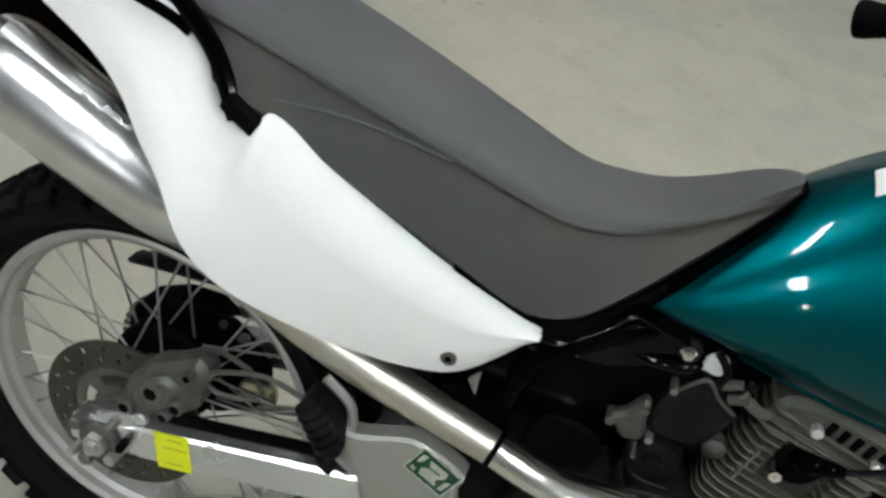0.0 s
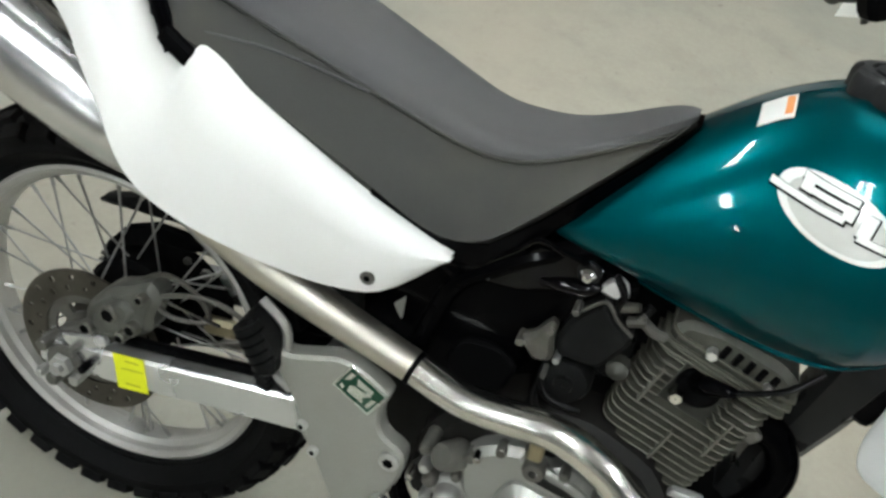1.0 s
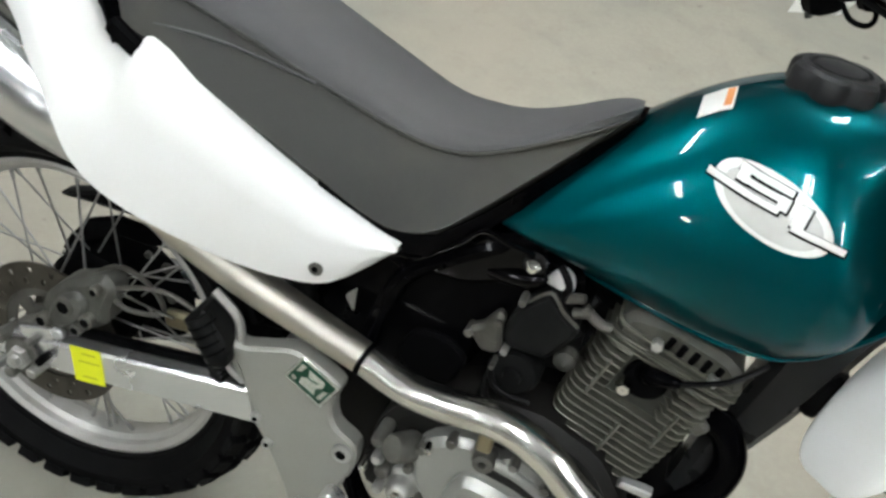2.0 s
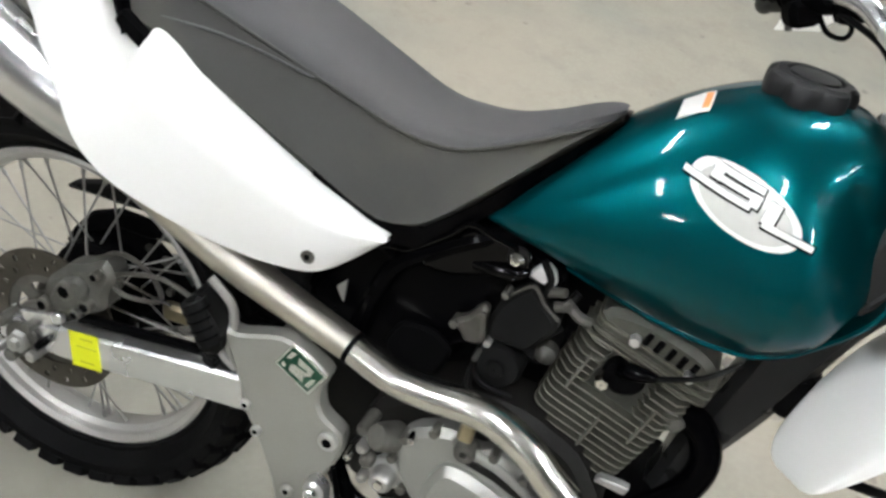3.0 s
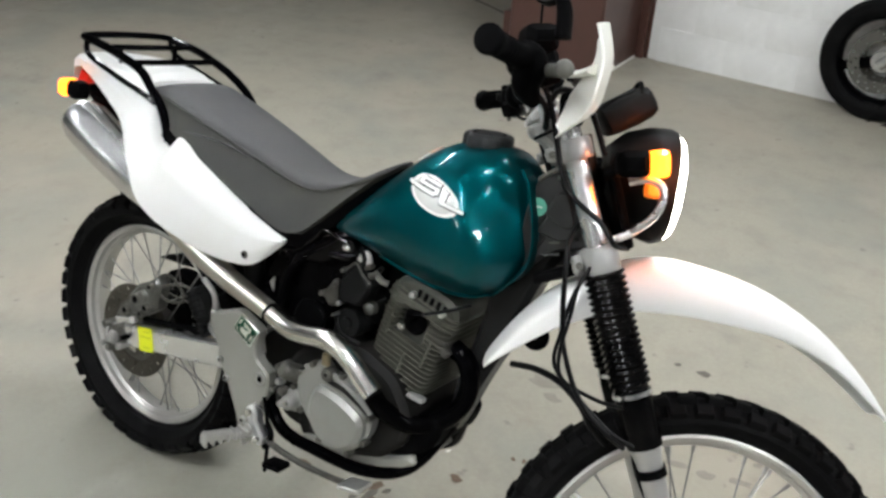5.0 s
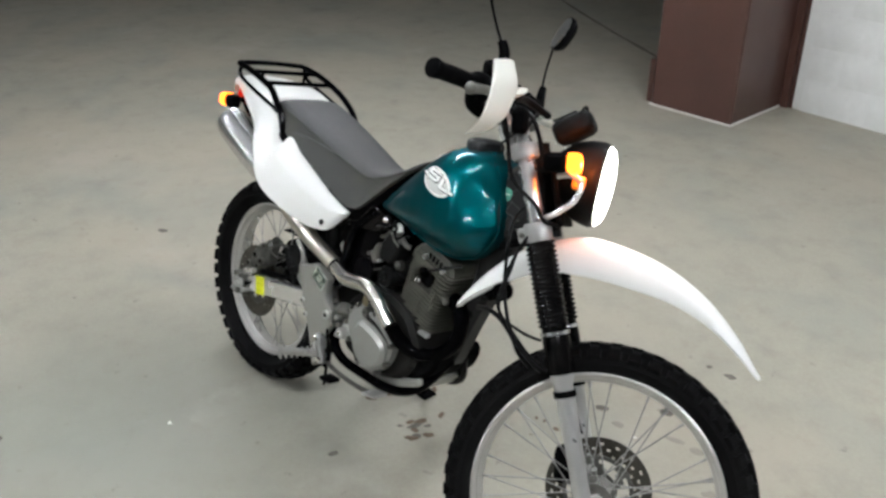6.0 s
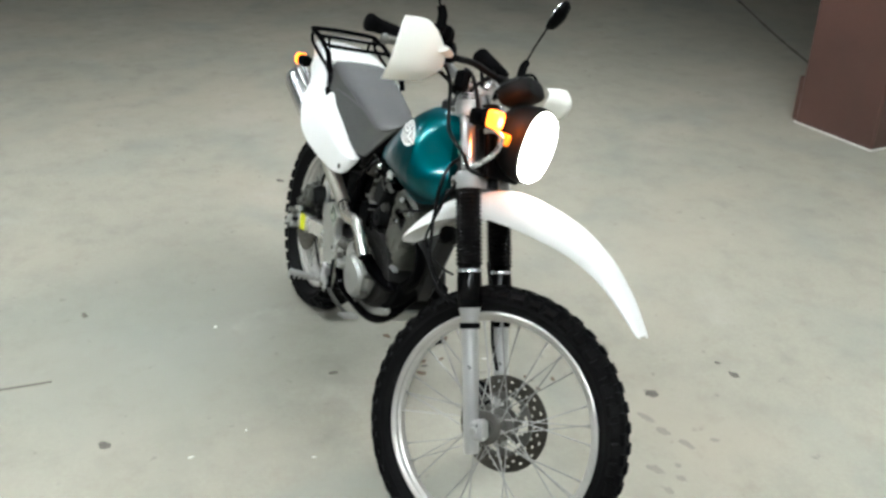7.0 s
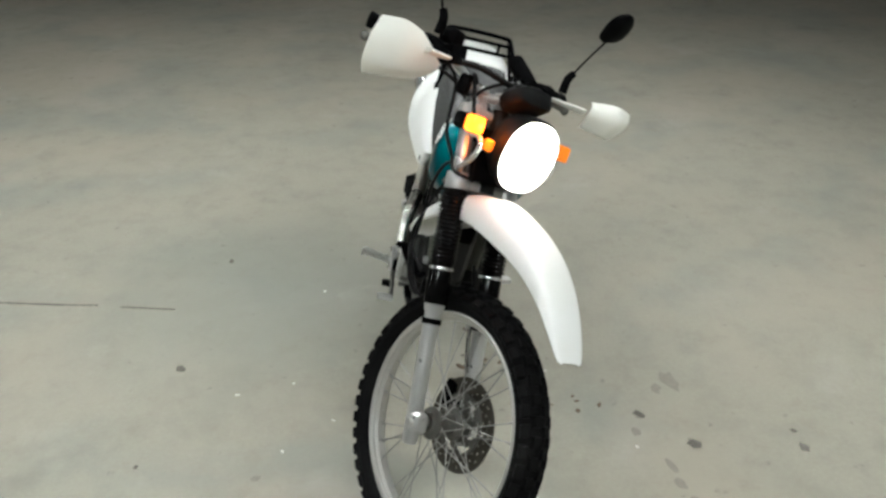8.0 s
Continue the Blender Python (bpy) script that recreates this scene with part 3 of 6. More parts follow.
for k in range(4):
    block((0.026 - 0.002 * k, 0.026, 0.008), pose(0.279 + 0.003 * k, -0.135, 0.466 - 0.008 * k, 0, 24, 0), 0.003, bm=mc)
part("master_cylinder", mc, CHARCOAL, bike, "black rear master cylinder with rubber boot")
part("cylinder_barrel", tube([(0.256, -0.150, 0.528), (0.290, -0.150, 0.482)], 0.0165, 16), CHARCOAL, bike)
for k in range(4):
    part("barrel_rib", tube([(0.262 + 0.007 * k, -0.150, 0.520 - 0.0095 * k), (0.2635 + 0.007 * k, -0.150, 0.518 - 0.0095 * k)], 0.0178, 14), BLACK, bike)
part("master_bracket", tube([(0.262, -0.128, 0.552), (0.296, -0.128, 0.528), (0.302, -0.128, 0.49), (0.287, -0.128, 0.46), (0.318, -0.128, 0.44)], 0.006, 8), ALU, bike)

# pivot plate
plate = slab([(0.286, 0.518), (0.304, 0.494), (0.338, 0.510), (0.372, 0.526), (0.400, 0.520), (0.441, 0.503), (0.431, 0.472), (0.440, 0.440), (0.476, 0.426), (0.478, 0.385),
              (0.462, 0.335), (0.445, 0.26), (0.430, 0.235), (0.415, 0.26), (0.398, 0.305), (0.366, 0.360), (0.338, 0.395), (0.326, 0.435), (0.296, 0.47)], -0.138, -0.110, 0.004, 0.012)
pivot = part("pivot_plate", plate, SILVER, bike, "silver-grey cast swingarm pivot plate")
part("pivot_plate", flipped(slab([(0.30, 0.5), (0.372, 0.526), (0.441, 0.503), (0.44, 0.44), (0.478, 0.385), (0.445, 0.26), (0.415, 0.26), (0.338, 0.395)], -0.138, -0.110, 0.004, 0.012)), SILVER, bike)
for x, z, r in ((0.345, 0.405, 0.007), (0.366, 0.372, 0.007), (0.460, 0.410, 0.013), (0.425, 0.30, 0.008)):
    part("plate_bolt", disc_y(r, -0.1445, -0.136, 14, centre=(x, z)), ALU, pivot)
    part("bolt_recess", disc_y(r * 0.55, -0.1452, -0.144, 6, centre=(x, z)), BLACK, pivot)
nm = pose(0.4035, -0.1385, 0.494, 0, 25, 0)
badge = part("data_plate", block((0.056, 0.0015, 0.042), nm, 0.0006), LABEL_SILVER, bike, "foil data plate with green ends and a silver middle")
part("print_field", block((0.050, 0.0006, 0.036), nm @ pose(0, -0.0011, 0), 0.0002), LABEL_GREEN, badge, "dark green printed field")
for outline in ([(-0.012, 0.013), (0.012, 0.014), (0.014, 0.004), (0.008, -0.004), (0.013, -0.012), (-0.010, -0.013), (-0.013, -0.004), (-0.006, 0.003)], [(-0.023, 0.012), (-0.016, 0.015), (-0.017, 0.003), (-0.022, -0.002)],
                [(0.017, 0.002), (0.022, 0.006), (0.022, -0.012), (0.016, -0.013)], [(-0.022, -0.008), (-0.016, -0.010), (-0.016, -0.015), (-0.022, -0.014)]):
    part("print_block", slab(outline, -0.0017, -0.0013, 0), LABEL_SILVER, badge, m=nm)
part("print_line", slab([(-0.008, 0.003), (0.006, 0.006), (0.007, 0.004), (-0.007, 0.001)], -0.0020, -0.0017, 0), LABEL_GREEN, badge, m=nm)
part("hose_arch", slab([(-0.080, 0.326), (-0.070, 0.381), (-0.039, 0.426), (0.009, 0.451), (0.059, 0.455), (0.086, 0.435), (0.063, 0.424), (0.013, 0.420), (-0.036, 0.387), (-0.057, 0.326)], 0.045, 0.058, 0.004, 0.006), BLACK, bike, "black arched guard beside the rear sprocket")
part("brass_spacer", block((0.055, 0.02, 0.03), pose(0.128, 0.05, 0.318, 0, -10, 0), 0.006), GOLD, bike, "brass-coloured link behind the wheel")
part("inner_guard", slab([(0.20, 0.44), (0.20, 0.60), (0.36, 0.60), (0.40, 0.52), (0.36, 0.46), (0.30, 0.43)], -0.02, 0.05, 0.008, 0.02), BLACK, bike, "black splash guard ahead of the rear wheel")
part("shock_body", tube([(0.33, -0.06, 0.62), (0.345, -0.06, 0.50)], 0.022, 14), CHARCOAL, bike, "dark shock absorber")

# exhaust
PIPE = [(0.06, -0.114, 0.688), (0.10, -0.108, 0.658), (0.16, -0.104, 0.622), (0.222, -0.107, 0.594), (0.30, -0.113, 0.573), (0.37, -0.119, 0.561), (0.457, -0.130, 0.551), (0.515, -0.138, 0.543),
        (0.56, -0.144, 0.550), (0.61, -0.149, 0.562), (0.65, -0.153, 0.560), (0.685, -0.155, 0.546), (0.712, -0.156, 0.527), (0.742, -0.1555, 0.507)]
part("muffler", tube([(-0.120, -0.153, 0.790), (-0.112, -0.152, 0.786), (-0.04, -0.137, 0.745), (0.03, -0.121, 0.706), (0.07, -0.112, 0.68), (0.10, -0.108, 0.658)], [0.042, 0.049, 0.050, 0.049, 0.042, 0.03], 28, flat=1.05), SATIN, bike, "polished round muffler")
part("muffler_rib", tube([(-0.10, -0.165, 0.832), (-0.04, -0.152, 0.797), (0.02, -0.138, 0.763)], 0.011, 10, flat=0.6), BRIGHT, bike)
part("muffler_outlet", tube([(-0.112, -0.152, 0.786), (-0.142, -0.158, 0.802)], 0.02, 20), BLACK, bike)
part("exhaust_pipe", tube(PIPE[:7], [0.034, 0.032, 0.029, 0.026, 0.0235, 0.0215, 0.0195], 24, 37), STEEL, bike, "heat-stained tapering exhaust pipe")
part("exhaust_shield", tube([Vector(PIPE[6]) + Vector((0.002, 0, -0.0008))] + PIPE[7:], [0.0195] * 8, 24, 50), SHIELD, bike, "polished bent exhaust shield")
part("pipe_band", tube([(0.4525, -0.1295, 0.5512), (0.4585, -0.1303, 0.5502)], 0.0203, 24), BLACK, bike)
part("shield_bore", tube([(0.737, -0.1556, 0.5103), (0.7440, -0.1554, 0.5057)], 0.0170, 20), BLACK, bike)
part("down_pipe", tube([(0.725, -0.148, 0.512), (0.742, -0.12, 0.465), (0.785, -0.08, 0.437), (0.83, -0.058, 0.455), (0.865, -0.048, 0.50), (0.872, -0.045, 0.55), (0.852, -0.042, 0.588), (0.822, -0.04, 0.600)], 0.0185, 16, 50), GLOSS, bike, "black header pipe curling from the cylinder")

# frame
part("down_tube", slab([(0.856, 0.74), (0.862, 0.70), (0.846, 0.605), (0.833, 0.553), (0.829, 0.48), (0.812, 0.425), (0.842, 0.415), (0.866, 0.486), (0.880, 0.535), (0.911, 0.621), (0.948, 0.76), (0.985, 0.84), (0.94, 0.86), (0.90, 0.80)],
                       -0.030, 0.030, 0.012, 0.02), FRAME_GREY, bike, "dark grey box-section frame down tube")
for s in (-1, 1):
    part("cradle_tube", tube([(0.84, 0.02 * s, 0.44), (0.80, 0.07 * s, 0.35), (0.72, 0.09 * s, 0.305), (0.60, 0.10 * s, 0.295), (0.50, 0.11 * s, 0.31), (0.45, 0.115 * s, 0.40)], 0.013, 10), GLOSS, bike)
    part("seat_rail", tube([(0.44, 0.095 * s, 0.515), (0.46, 0.092 * s, 0.64), (0.50, 0.09 * s, 0.69), (0.56, 0.085 * s, 0.735), (0.62, 0.07 * s, 0.76)], 0.012, 10), GLOSS, bike, "black frame rail below the seat")
    part("rear_rail", tube([(0.47, 0.085 * s, 0.66), (0.30, 0.10 * s, 0.74), (0.10, 0.10 * s, 0.83), (-0.14, 0.085 * s, 0.88)], 0.011, 10), GLOSS, bike)
part("backbone", tube([(0.50, 0, 0.69), (0.65, 0, 0.78), (0.85, 0, 0.86), (1.0, 0, 0.90)], 0.03, 12), GLOSS, bike)
part("rail_bolt", turned([(0.001, -0.108), (0.005, -0.107), (0.0085, -0.103), (0.0085, -0.09), (0.001, -0.09)], 14, centre=(0.592, 0, 0.7285)), CHROME, bike)
part("bolt_ring", disc_y(0.0125, -0.099, -0.09, 20, centre=(0.592, 0.7285)), CHARCOAL, bike)
part("rail_gusset", slab([(0.470, 0.664), (0.500, 0.692), (0.520, 0.722), (0.535, 0.742), (0.566, 0.740), (0.602, 0.738), (0.612, 0.722), (0.602, 0.700), (0.565, 0.690), (0.53, 0.672)], -0.096, -0.082, 0.005, 0.012), RAIL_BLACK, bike, "glossy black frame gusset below the tank")
part("rail_edge", tube([(0.440, -0.100, 0.672), (0.456, -0.101, 0.681), (0.474, -0.100, 0.684), (0.494, -0.099, 0.702), (0.516, -0.098, 0.724), (0.534, -0.097, 0.744), (0.566, -0.096, 0.739), (0.590, -0.096, 0.737)], 0.0038, 8, 40), RAIL_BLACK, bike)
part("breather_tube", tube([(0.545, -0.088, 0.697), (0.572, -0.096, 0.704), (0.596, -0.098, 0.711), (0.607, -0.090, 0.717)], [0.007, 0.0085, 0.0085, 0.006], 12, 30), RAIL_BLACK, bike, "shiny black rubber tube")
part("rail_clip", disc_y(0.004, -0.100, -0.09, 8, centre=(0.495, 0.680)), ALU, bike)
part("fuel_tap", slab([(0.606, 0.706), (0.613, 0.722), (0.622, 0.730), (0.634, 0.724), (0.640, 0.708), (0.626, 0.703)], -0.086, -0.074, 0.003, 0.004), PAPER, bike, "cream plastic fuel tap")
part("tap_hose", tube([(0.618, -0.092, 0.736), (0.628, -0.096, 0.728), (0.634, -0.097, 0.718), (0.632, -0.095, 0.706), (0.640, -0.085, 0.690)], 0.0042, 8, 30), HOSE, bike)
part("head_cover", slab([(0.908, 0.925), (0.918, 0.95), (0.955, 0.985), (0.975, 0.988), (1.000, 0.965), (1.033, 0.880), (1.028, 0.862), (0.985, 0.845), (0.955, 0.825), (0.935, 0.80), (0.91, 0.79), (0.90, 0.82)], -0.046, 0.046, 0.006, 0.008), GREYCOVER, bike, "dark grey steering head cover with moulded ribs")
part("cover_gusset", slab([(0.935, 0.865), (0.975, 0.95), (0.992, 0.945), (1.018, 0.885), (0.985, 0.862)], -0.052, -0.045, 0.003, 0.006), GREYCOVER, bike)
for a, b in (((0.925, 0.80), (0.985, 0.94)), ((0.985, 0.865), (1.01, 0.875)), ((0.955, 0.83), (0.985, 0.84)), ((0.955, 0.93), (0.975, 0.94))):
    part("cover_rib", tube([(a[0], -0.046, a[1]), (b[0], -0.046, b[1])], 0.0035, 6), GREYCOVER, bike)
part("cover_pad", slab([(0.945, 0.900), (0.962, 0.942), (0.978, 0.946), (0.992, 0.925), (1.006, 0.893), (0.985, 0.884)], -0.056, -0.050, 0.003, 0.006), GREYCOVER, bike)
part("cover_bolt", disc_y(0.005, -0.0585, -0.050, 10, centre=(0.962, 0.968)), ALU, bike)
part("cover_strip", slab([(0.921, 0.946), (0.955, 0.978), (0.973, 0.981), (0.972, 0.989), (0.952, 0.986), (0.917, 0.953)], -0.050, 0.050, 0.002, 0.003), CAST, bike, "worn metal strip along the cover's top")
for x, z in ((0.930, 0.860), (0.962, 0.852)):
    part("cover_print", slab([(x, z), (x + 0.018, z + 0.006), (x + 0.018, z + 0.009), (x, z + 0.003)], -0.0478, -0.0455, 0), CAST, bike)
part("round_sticker", disc_y(0.0155, -0.0475, -0.0462, 28, centre=(0.929, 0.906), rim=0.0003), MINT, bike, "round mint green sticker")
part("sticker_bar", slab([(0.921, 0.9035), (0.937, 0.9055), (0.937, 0.9085), (0.921, 0.9065)], -0.0481, -0.0476, 0), PAPER, bike)
part("airbox", slab([(0.355, 0.56), (0.40, 0.66), (0.46, 0.685), (0.545, 0.735), (0.63, 0.745), (0.655, 0.70), (0.64, 0.66), (0.575, 0.63), (0.565, 0.56), (0.52, 0.50), (0.44, 0.50)], -0.080, 0.080, 0.014, 0.02), GLOSS, bike, "glossy black airbox below the seat")
part("inner_panel", slab([(0.42, 0.46), (0.42, 0.72), (0.56, 0.765), (0.70, 0.76), (0.70, 0.56), (0.60, 0.50), (0.52, 0.44)], -0.03, 0.03, 0.004), BLACK, bike, "black panel behind the carburettor")
part("airbox_lid", slab([(0.475, 0.545), (0.49, 0.585), (0.53, 0.592), (0.56, 0.575), (0.55, 0.53), (0.50, 0.52)], -0.090, -0.078, 0.004, 0.012), BLACK, bike)
part("airbox_tab", slab([(0.402, 0.588), (0.414, 0.604), (0.416, 0.570)], -0.086, -0.083, 0.0005, 0.003), SILVER, bike)
part("airbox_bolt", disc_y(0.006, -0.092, -0.082, 12, centre=(0.4435, 0.571)), ALU, bike)

# engine
crank = slab([(0.475, 0.42), (0.50, 0.475), (0.57, 0.53), (0.66, 0.545), (0.74, 0.52), (0.79, 0.46), (0.79, 0.40), (0.74, 0.345), (0.66, 0.315), (0.56, 0.32), (0.49, 0.36)], -0.10, 0.10, 0.012, 0.02)
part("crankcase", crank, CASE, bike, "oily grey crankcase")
CL = (0.642, 0.428)
cover = slab([(0.535, 0.45), (0.552, 0.478), (0.585, 0.497), (0.603, 0.502), (0.612, 0.488), (0.632, 0.485), (0.647, 0.500), (0.67, 0.495), (0.69, 0.487), (0.712, 0.468), (0.729, 0.445), (0.730, 0.41), (0.713, 0.374),
              (0.69, 0.348), (0.656, 0.335), (0.61, 0.348), (0.573, 0.373), (0.546, 0.404)], -0.132, -0.095, 0.009, 0.016)
clutch = part("clutch_cover", cover, COVER, bike, "smooth grey clutch cover with a raised dome")
part("cover_dome", slab([(0.592, 0.440), (0.603, 0.462), (0.63, 0.463), (0.665, 0.457), (0.70, 0.446), (0.722, 0.432), (0.722, 0.40), (0.708, 0.37), (0.685, 0.351), (0.655, 0.343), (0.615, 0.354), (0.592, 0.382), (0.586, 0.41)], -0.149, -0.12, 0.010, 0.018), COVER, clutch)
part("cover_groove", slab([(0.612, 0.480), (0.66, 0.476), (0.70, 0.464), (0.726, 0.449), (0.724, 0.441), (0.70, 0.453), (0.66, 0.465), (0.612, 0.470)], -0.1345, -0.12, 0.001, 0.004), CASE, clutch)
part("cover_ridge", tube([(0.622, -0.130, 0.490), (0.665, -0.134, 0.484), (0.70, -0.134, 0.470), (0.728, -0.131, 0.450)], 0.006, 10), COVER, clutch)
for x, z in ((0.548, 0.462), (0.578, 0.49), (0.652, 0.496), (0.694, 0.484), (0.727, 0.44), (0.722, 0.385), (0.69, 0.347), (0.62, 0.345), (0.563, 0.385), (0.54, 0.425)):
    part("cover_bolt", disc_y(0.0065, -0.137, -0.115, 6, centre=(x, z)), CAST, clutch)
part("clamp_ring", turned([(0.005, -0.142), (0.012, -0.141), (0.014, -0.136), (0.014, -0.12), (0.005, -0.12)], 18, centre=(0.619, 0, 0.487)), FORGED, clutch)
part("oil_filler", tube([(0.535, -0.115, 0.445), (0.522, -0.14, 0.456), (0.517, -0.148, 0.460)], [0.019, 0.018, 0.015], 16), CAST, bike, "grey cast oil filler")
boss = part("shaft_boss", turned([(0.001, -0.150), (0.011, -0.150), (0.0145, -0.146), (0.016, -0.138), (0.016, -0.128), (0.023, -0.126), (0.025, -0.12), (0.025, -0.10), (0.001, -0.10)], 24, centre=(0.538, 0, 0.392)), ALU, bike, "bright kickstart shaft boss")
part("boss_face", turned([(0.001, -0.1525), (0.006, -0.1525), (0.008, -0.149), (0.001, -0.149)], 6, centre=(0.538, 0, 0.392)), CHROME, boss)
for x, z, r, mt in ((0.512, 0.403, 0.010, FORGED), (0.502, 0.42, 0.008, ALU), (0.556, 0.468, 0.006, CHROME), (0.497, 0.448, 0.009, CAST), (0.512, 0.375, 0.007, ALU), (0.488, 0.398, 0.006, CHROME)):
    part("engine_bolt", turned([(0.001, -0.140), (r * 0.7, -0.139), (r, -0.134), (r, -0.10), (0.001, -0.10)], 12, centre=(x, 0, z)), mt, bike)
part("engine_mount", slab([(0.478, 0.395), (0.50, 0.435), (0.525, 0.43), (0.53, 0.40), (0.52, 0.36), (0.49, 0.36)], -0.122, -0.095, 0.005, 0.010), CASE, bike)
part("wire_loop", tube([(0.60, -0.11, 0.515), (0.64, -0.13, 0.525), (0.675, -0.135, 0.513), (0.705, -0.13, 0.495), (0.74, -0.11, 0.47)], 0.0045, 8), HOSE, bike)
part("shield_clamp", slab([(0.605, 0.503), (0.623, 0.505), (0.621, 0.532), (0.603, 0.530)], -0.143, -0.132, 0.003, 0.005), GOLD, bike, "tan clamp holding the exhaust shield")
cyl = pose(0.722, 0, 0.497, 0, -12 + 24, 0)
barrel = part("cylinder", block((0.118, 0.125, 0.2), cyl @ pose(0, 0, 0.10), 0.012), BARREL, bike, "finned grey engine cylinder")
for k in range(16):
    z = 0.010 + 0.0107 * k
    w, d = (0.132 + 0.0016 * min(k, 10), 0.156) if k < 11 else (0.150 - 0.003 * (k - 11), 0.160)
    h = -d / 2
    deep = 0.030 if 9 <= k <= 14 else 0.0
    rim = rounded([(-w / 2, h), (w / 2, h), (w / 2, -h), (-w / 2, -h)], 0.02, 3) if not deep else (
        [(-w / 2, -h), (-w / 2, h + 0.014), (-w / 2 + 0.014, h), (-0.036, h), (-0.026, h + deep), (0.020, h + deep), (0.030, h), (w / 2 - 0.014, h), (w / 2, h + 0.014), (w / 2, -h)])
    fin = slab(rim, 0, 0.0024, 0.0007)
    fin.transform(pose(0, 0, 0, -90, 0, 0))
    part("cooling_fin", fin, FIN, barrel, m=cyl @ pose(0, 0, z))
for dx, z0, hh in ((-0.048, 0.112, 0.055), (0.046, 0.098, 0.06), (0.004, 0.05, 0.05)):
    part("fin_rib", block((0.003, 0.158, hh), cyl @ pose(dx, 0, z0), 0.001), FIN, barrel)
hb = slab([(-0.070, 0.168), (-0.064, 0.200), (-0.02, 0.214), (0.05, 0.214), (0.076, 0.200), (0.078, 0.172), (0.03, 0.156), (-0.03, 0.158)], -0.074, 0.074, 0.008, 0.012)
head_top = part("cylinder_head", hb, TOPCAST, bike, "olive grey cylinder head", cyl)
for dx in (-0.022, 0.046):
    part("head_bolt", disc_y(0.0065, -0.084, -0.07, 6, centre=(0, 0)), BRIGHT, head_top, m=pose(dx, 0, 0.186))
for k in range(5):
    part("head_slot", block((0.007, 0.010, 0.016), pose(-0.012 + 0.0145 * k, -0.0725, 0.194), 0.001), BLACK, head_top)
for k, (x0, x1) in enumerate(((-0.076, 0.081), (-0.074, 0.082), (-0.070, 0.080))):
    fin = slab(rounded([(x0, -0.080), (x1, -0.080), (x1, 0.080), (x0, 0.080)], 0.016, 3), 0, 0.0026, 0.0007)
    fin.transform(pose(0, 0, 0, -90, 0, 0))
    part("head_fin", fin, FIN, head_top, m=pose(0, 0, 0.164 + 0.011 * k))
part("fin_bracket", slab([(0.044, 0.002), (0.082, 0.010), (0.082, 0.022), (0.070, 0.020), (0.046, 0.012)], -0.088, -0.074, 0.002, 0.003), CLAMP, barrel, "pale bracket at the foot of the fins", m=cyl)
part("plug_recess", disc_y(0.025, -0.070, -0.050, 24, centre=(0, 0)), BLACK, barrel, m=cyl @ pose(-0.004, 0, 0.133))
part("spark_plug", turned([(0.001, -0.084), (0.007, -0.084), (0.010, -0.080), (0.010, -0.066), (0.001, -0.066)], 6), CHROME, bike, "bright spark plug", m=cyl @ pose(-0.020, 0, 0.118))
part("plug_cap", tube([(0.742, -0.070, 0.640), (0.748, -0.086, 0.650), (0.762, -0.094, 0.658), (0.776, -0.096, 0.662)], [0.012, 0.011, 0.008, 0.005], 12), GLOSS, bike, "black spark plug cap")
part("plug_lead", tube([(0.774, -0.096, 0.6615), (0.795, -0.095, 0.672), (0.82, -0.088, 0.684), (0.85, -0.06, 0.70)], 0.0034, 8), HOSE, bike)
part("header_flange", block((0.035, 0.06, 0.02), pose(0.812, -0.038, 0.60, 0, 35, 0), 0.004), FORGED, bike)
carb = block((0.085, 0.075, 0.07), pose(0.625, -0.03, 0.62, 0, 10, 0), 0.016)
carb_body = part("carburettor", carb, CHARCOAL, bike, "dark carburettor with a round cover")
part("carburettor_cover", slab([(0.585, 0.640), (0.592, 0.672), (0.600, 0.686), (0.617, 0.706), (0.627, 0.702), (0.636, 0.692), (0.656, 0.679), (0.660, 0.668), (0.645, 0.634), (0.638, 0.624), (0.594, 0.619)], -0.102, -0.06, 0.006, 0.006), CHARCOAL, carb_body, "angular black carburettor cover")
part("cover_lip", tube([(0.600, -0.101, 0.687), (0.617, -0.101, 0.707), (0.628, -0.101, 0.702), (0.637, -0.101, 0.692), (0.657, -0.100, 0.680)], 0.0022, 6, 24), GRIME, carb_body)
for x, z in ((0.643, 0.706), (0.656, 0.693)):
    part("pipe_stub", tube([(x - 0.008, -0.090, z - 0.004), (x + 0.010, -0.094, z + 0.006)], [0.0062, 0.005], 10), GRIME, carb_body)
part("carburettor_bowl", turned([(0.001, -0.094), (0.010, -0.094), (0.012, -0.089), (0.026, -0.087), (0.030, -0.079), (0.030, -0.04), (0.001, -0.04)], 22, centre=(0.612, 0, 0.580)), CHARCOAL, carb_body)
part("throttle_bracket", slab([(0.549, 0.624), (0.555, 0.632), (0.563, 0.637), (0.570, 0.652), (0.576, 0.661), (0.584, 0.656), (0.584, 0.640), (0.591, 0.616), (0.586, 0.607), (0.570, 0.603), (0.560, 0.614)], -0.104, -0.085, 0.005, 0.005), GRIME, carb_body, "worn cast throttle bracket")
for x, z, r, mt in ((0.595, 0.685, 0.0042, CAST), (0.595, 0.618, 0.0042, ALU), (0.588, 0.592, 0.003, CAST), (0.579, 0.650, 0.004, GRIME), (0.552, 0.623, 0.005, CAST)):
    part("carburettor_screw", disc_y(r, -0.108, -0.085, 8, centre=(x, z)), mt, carb_body)
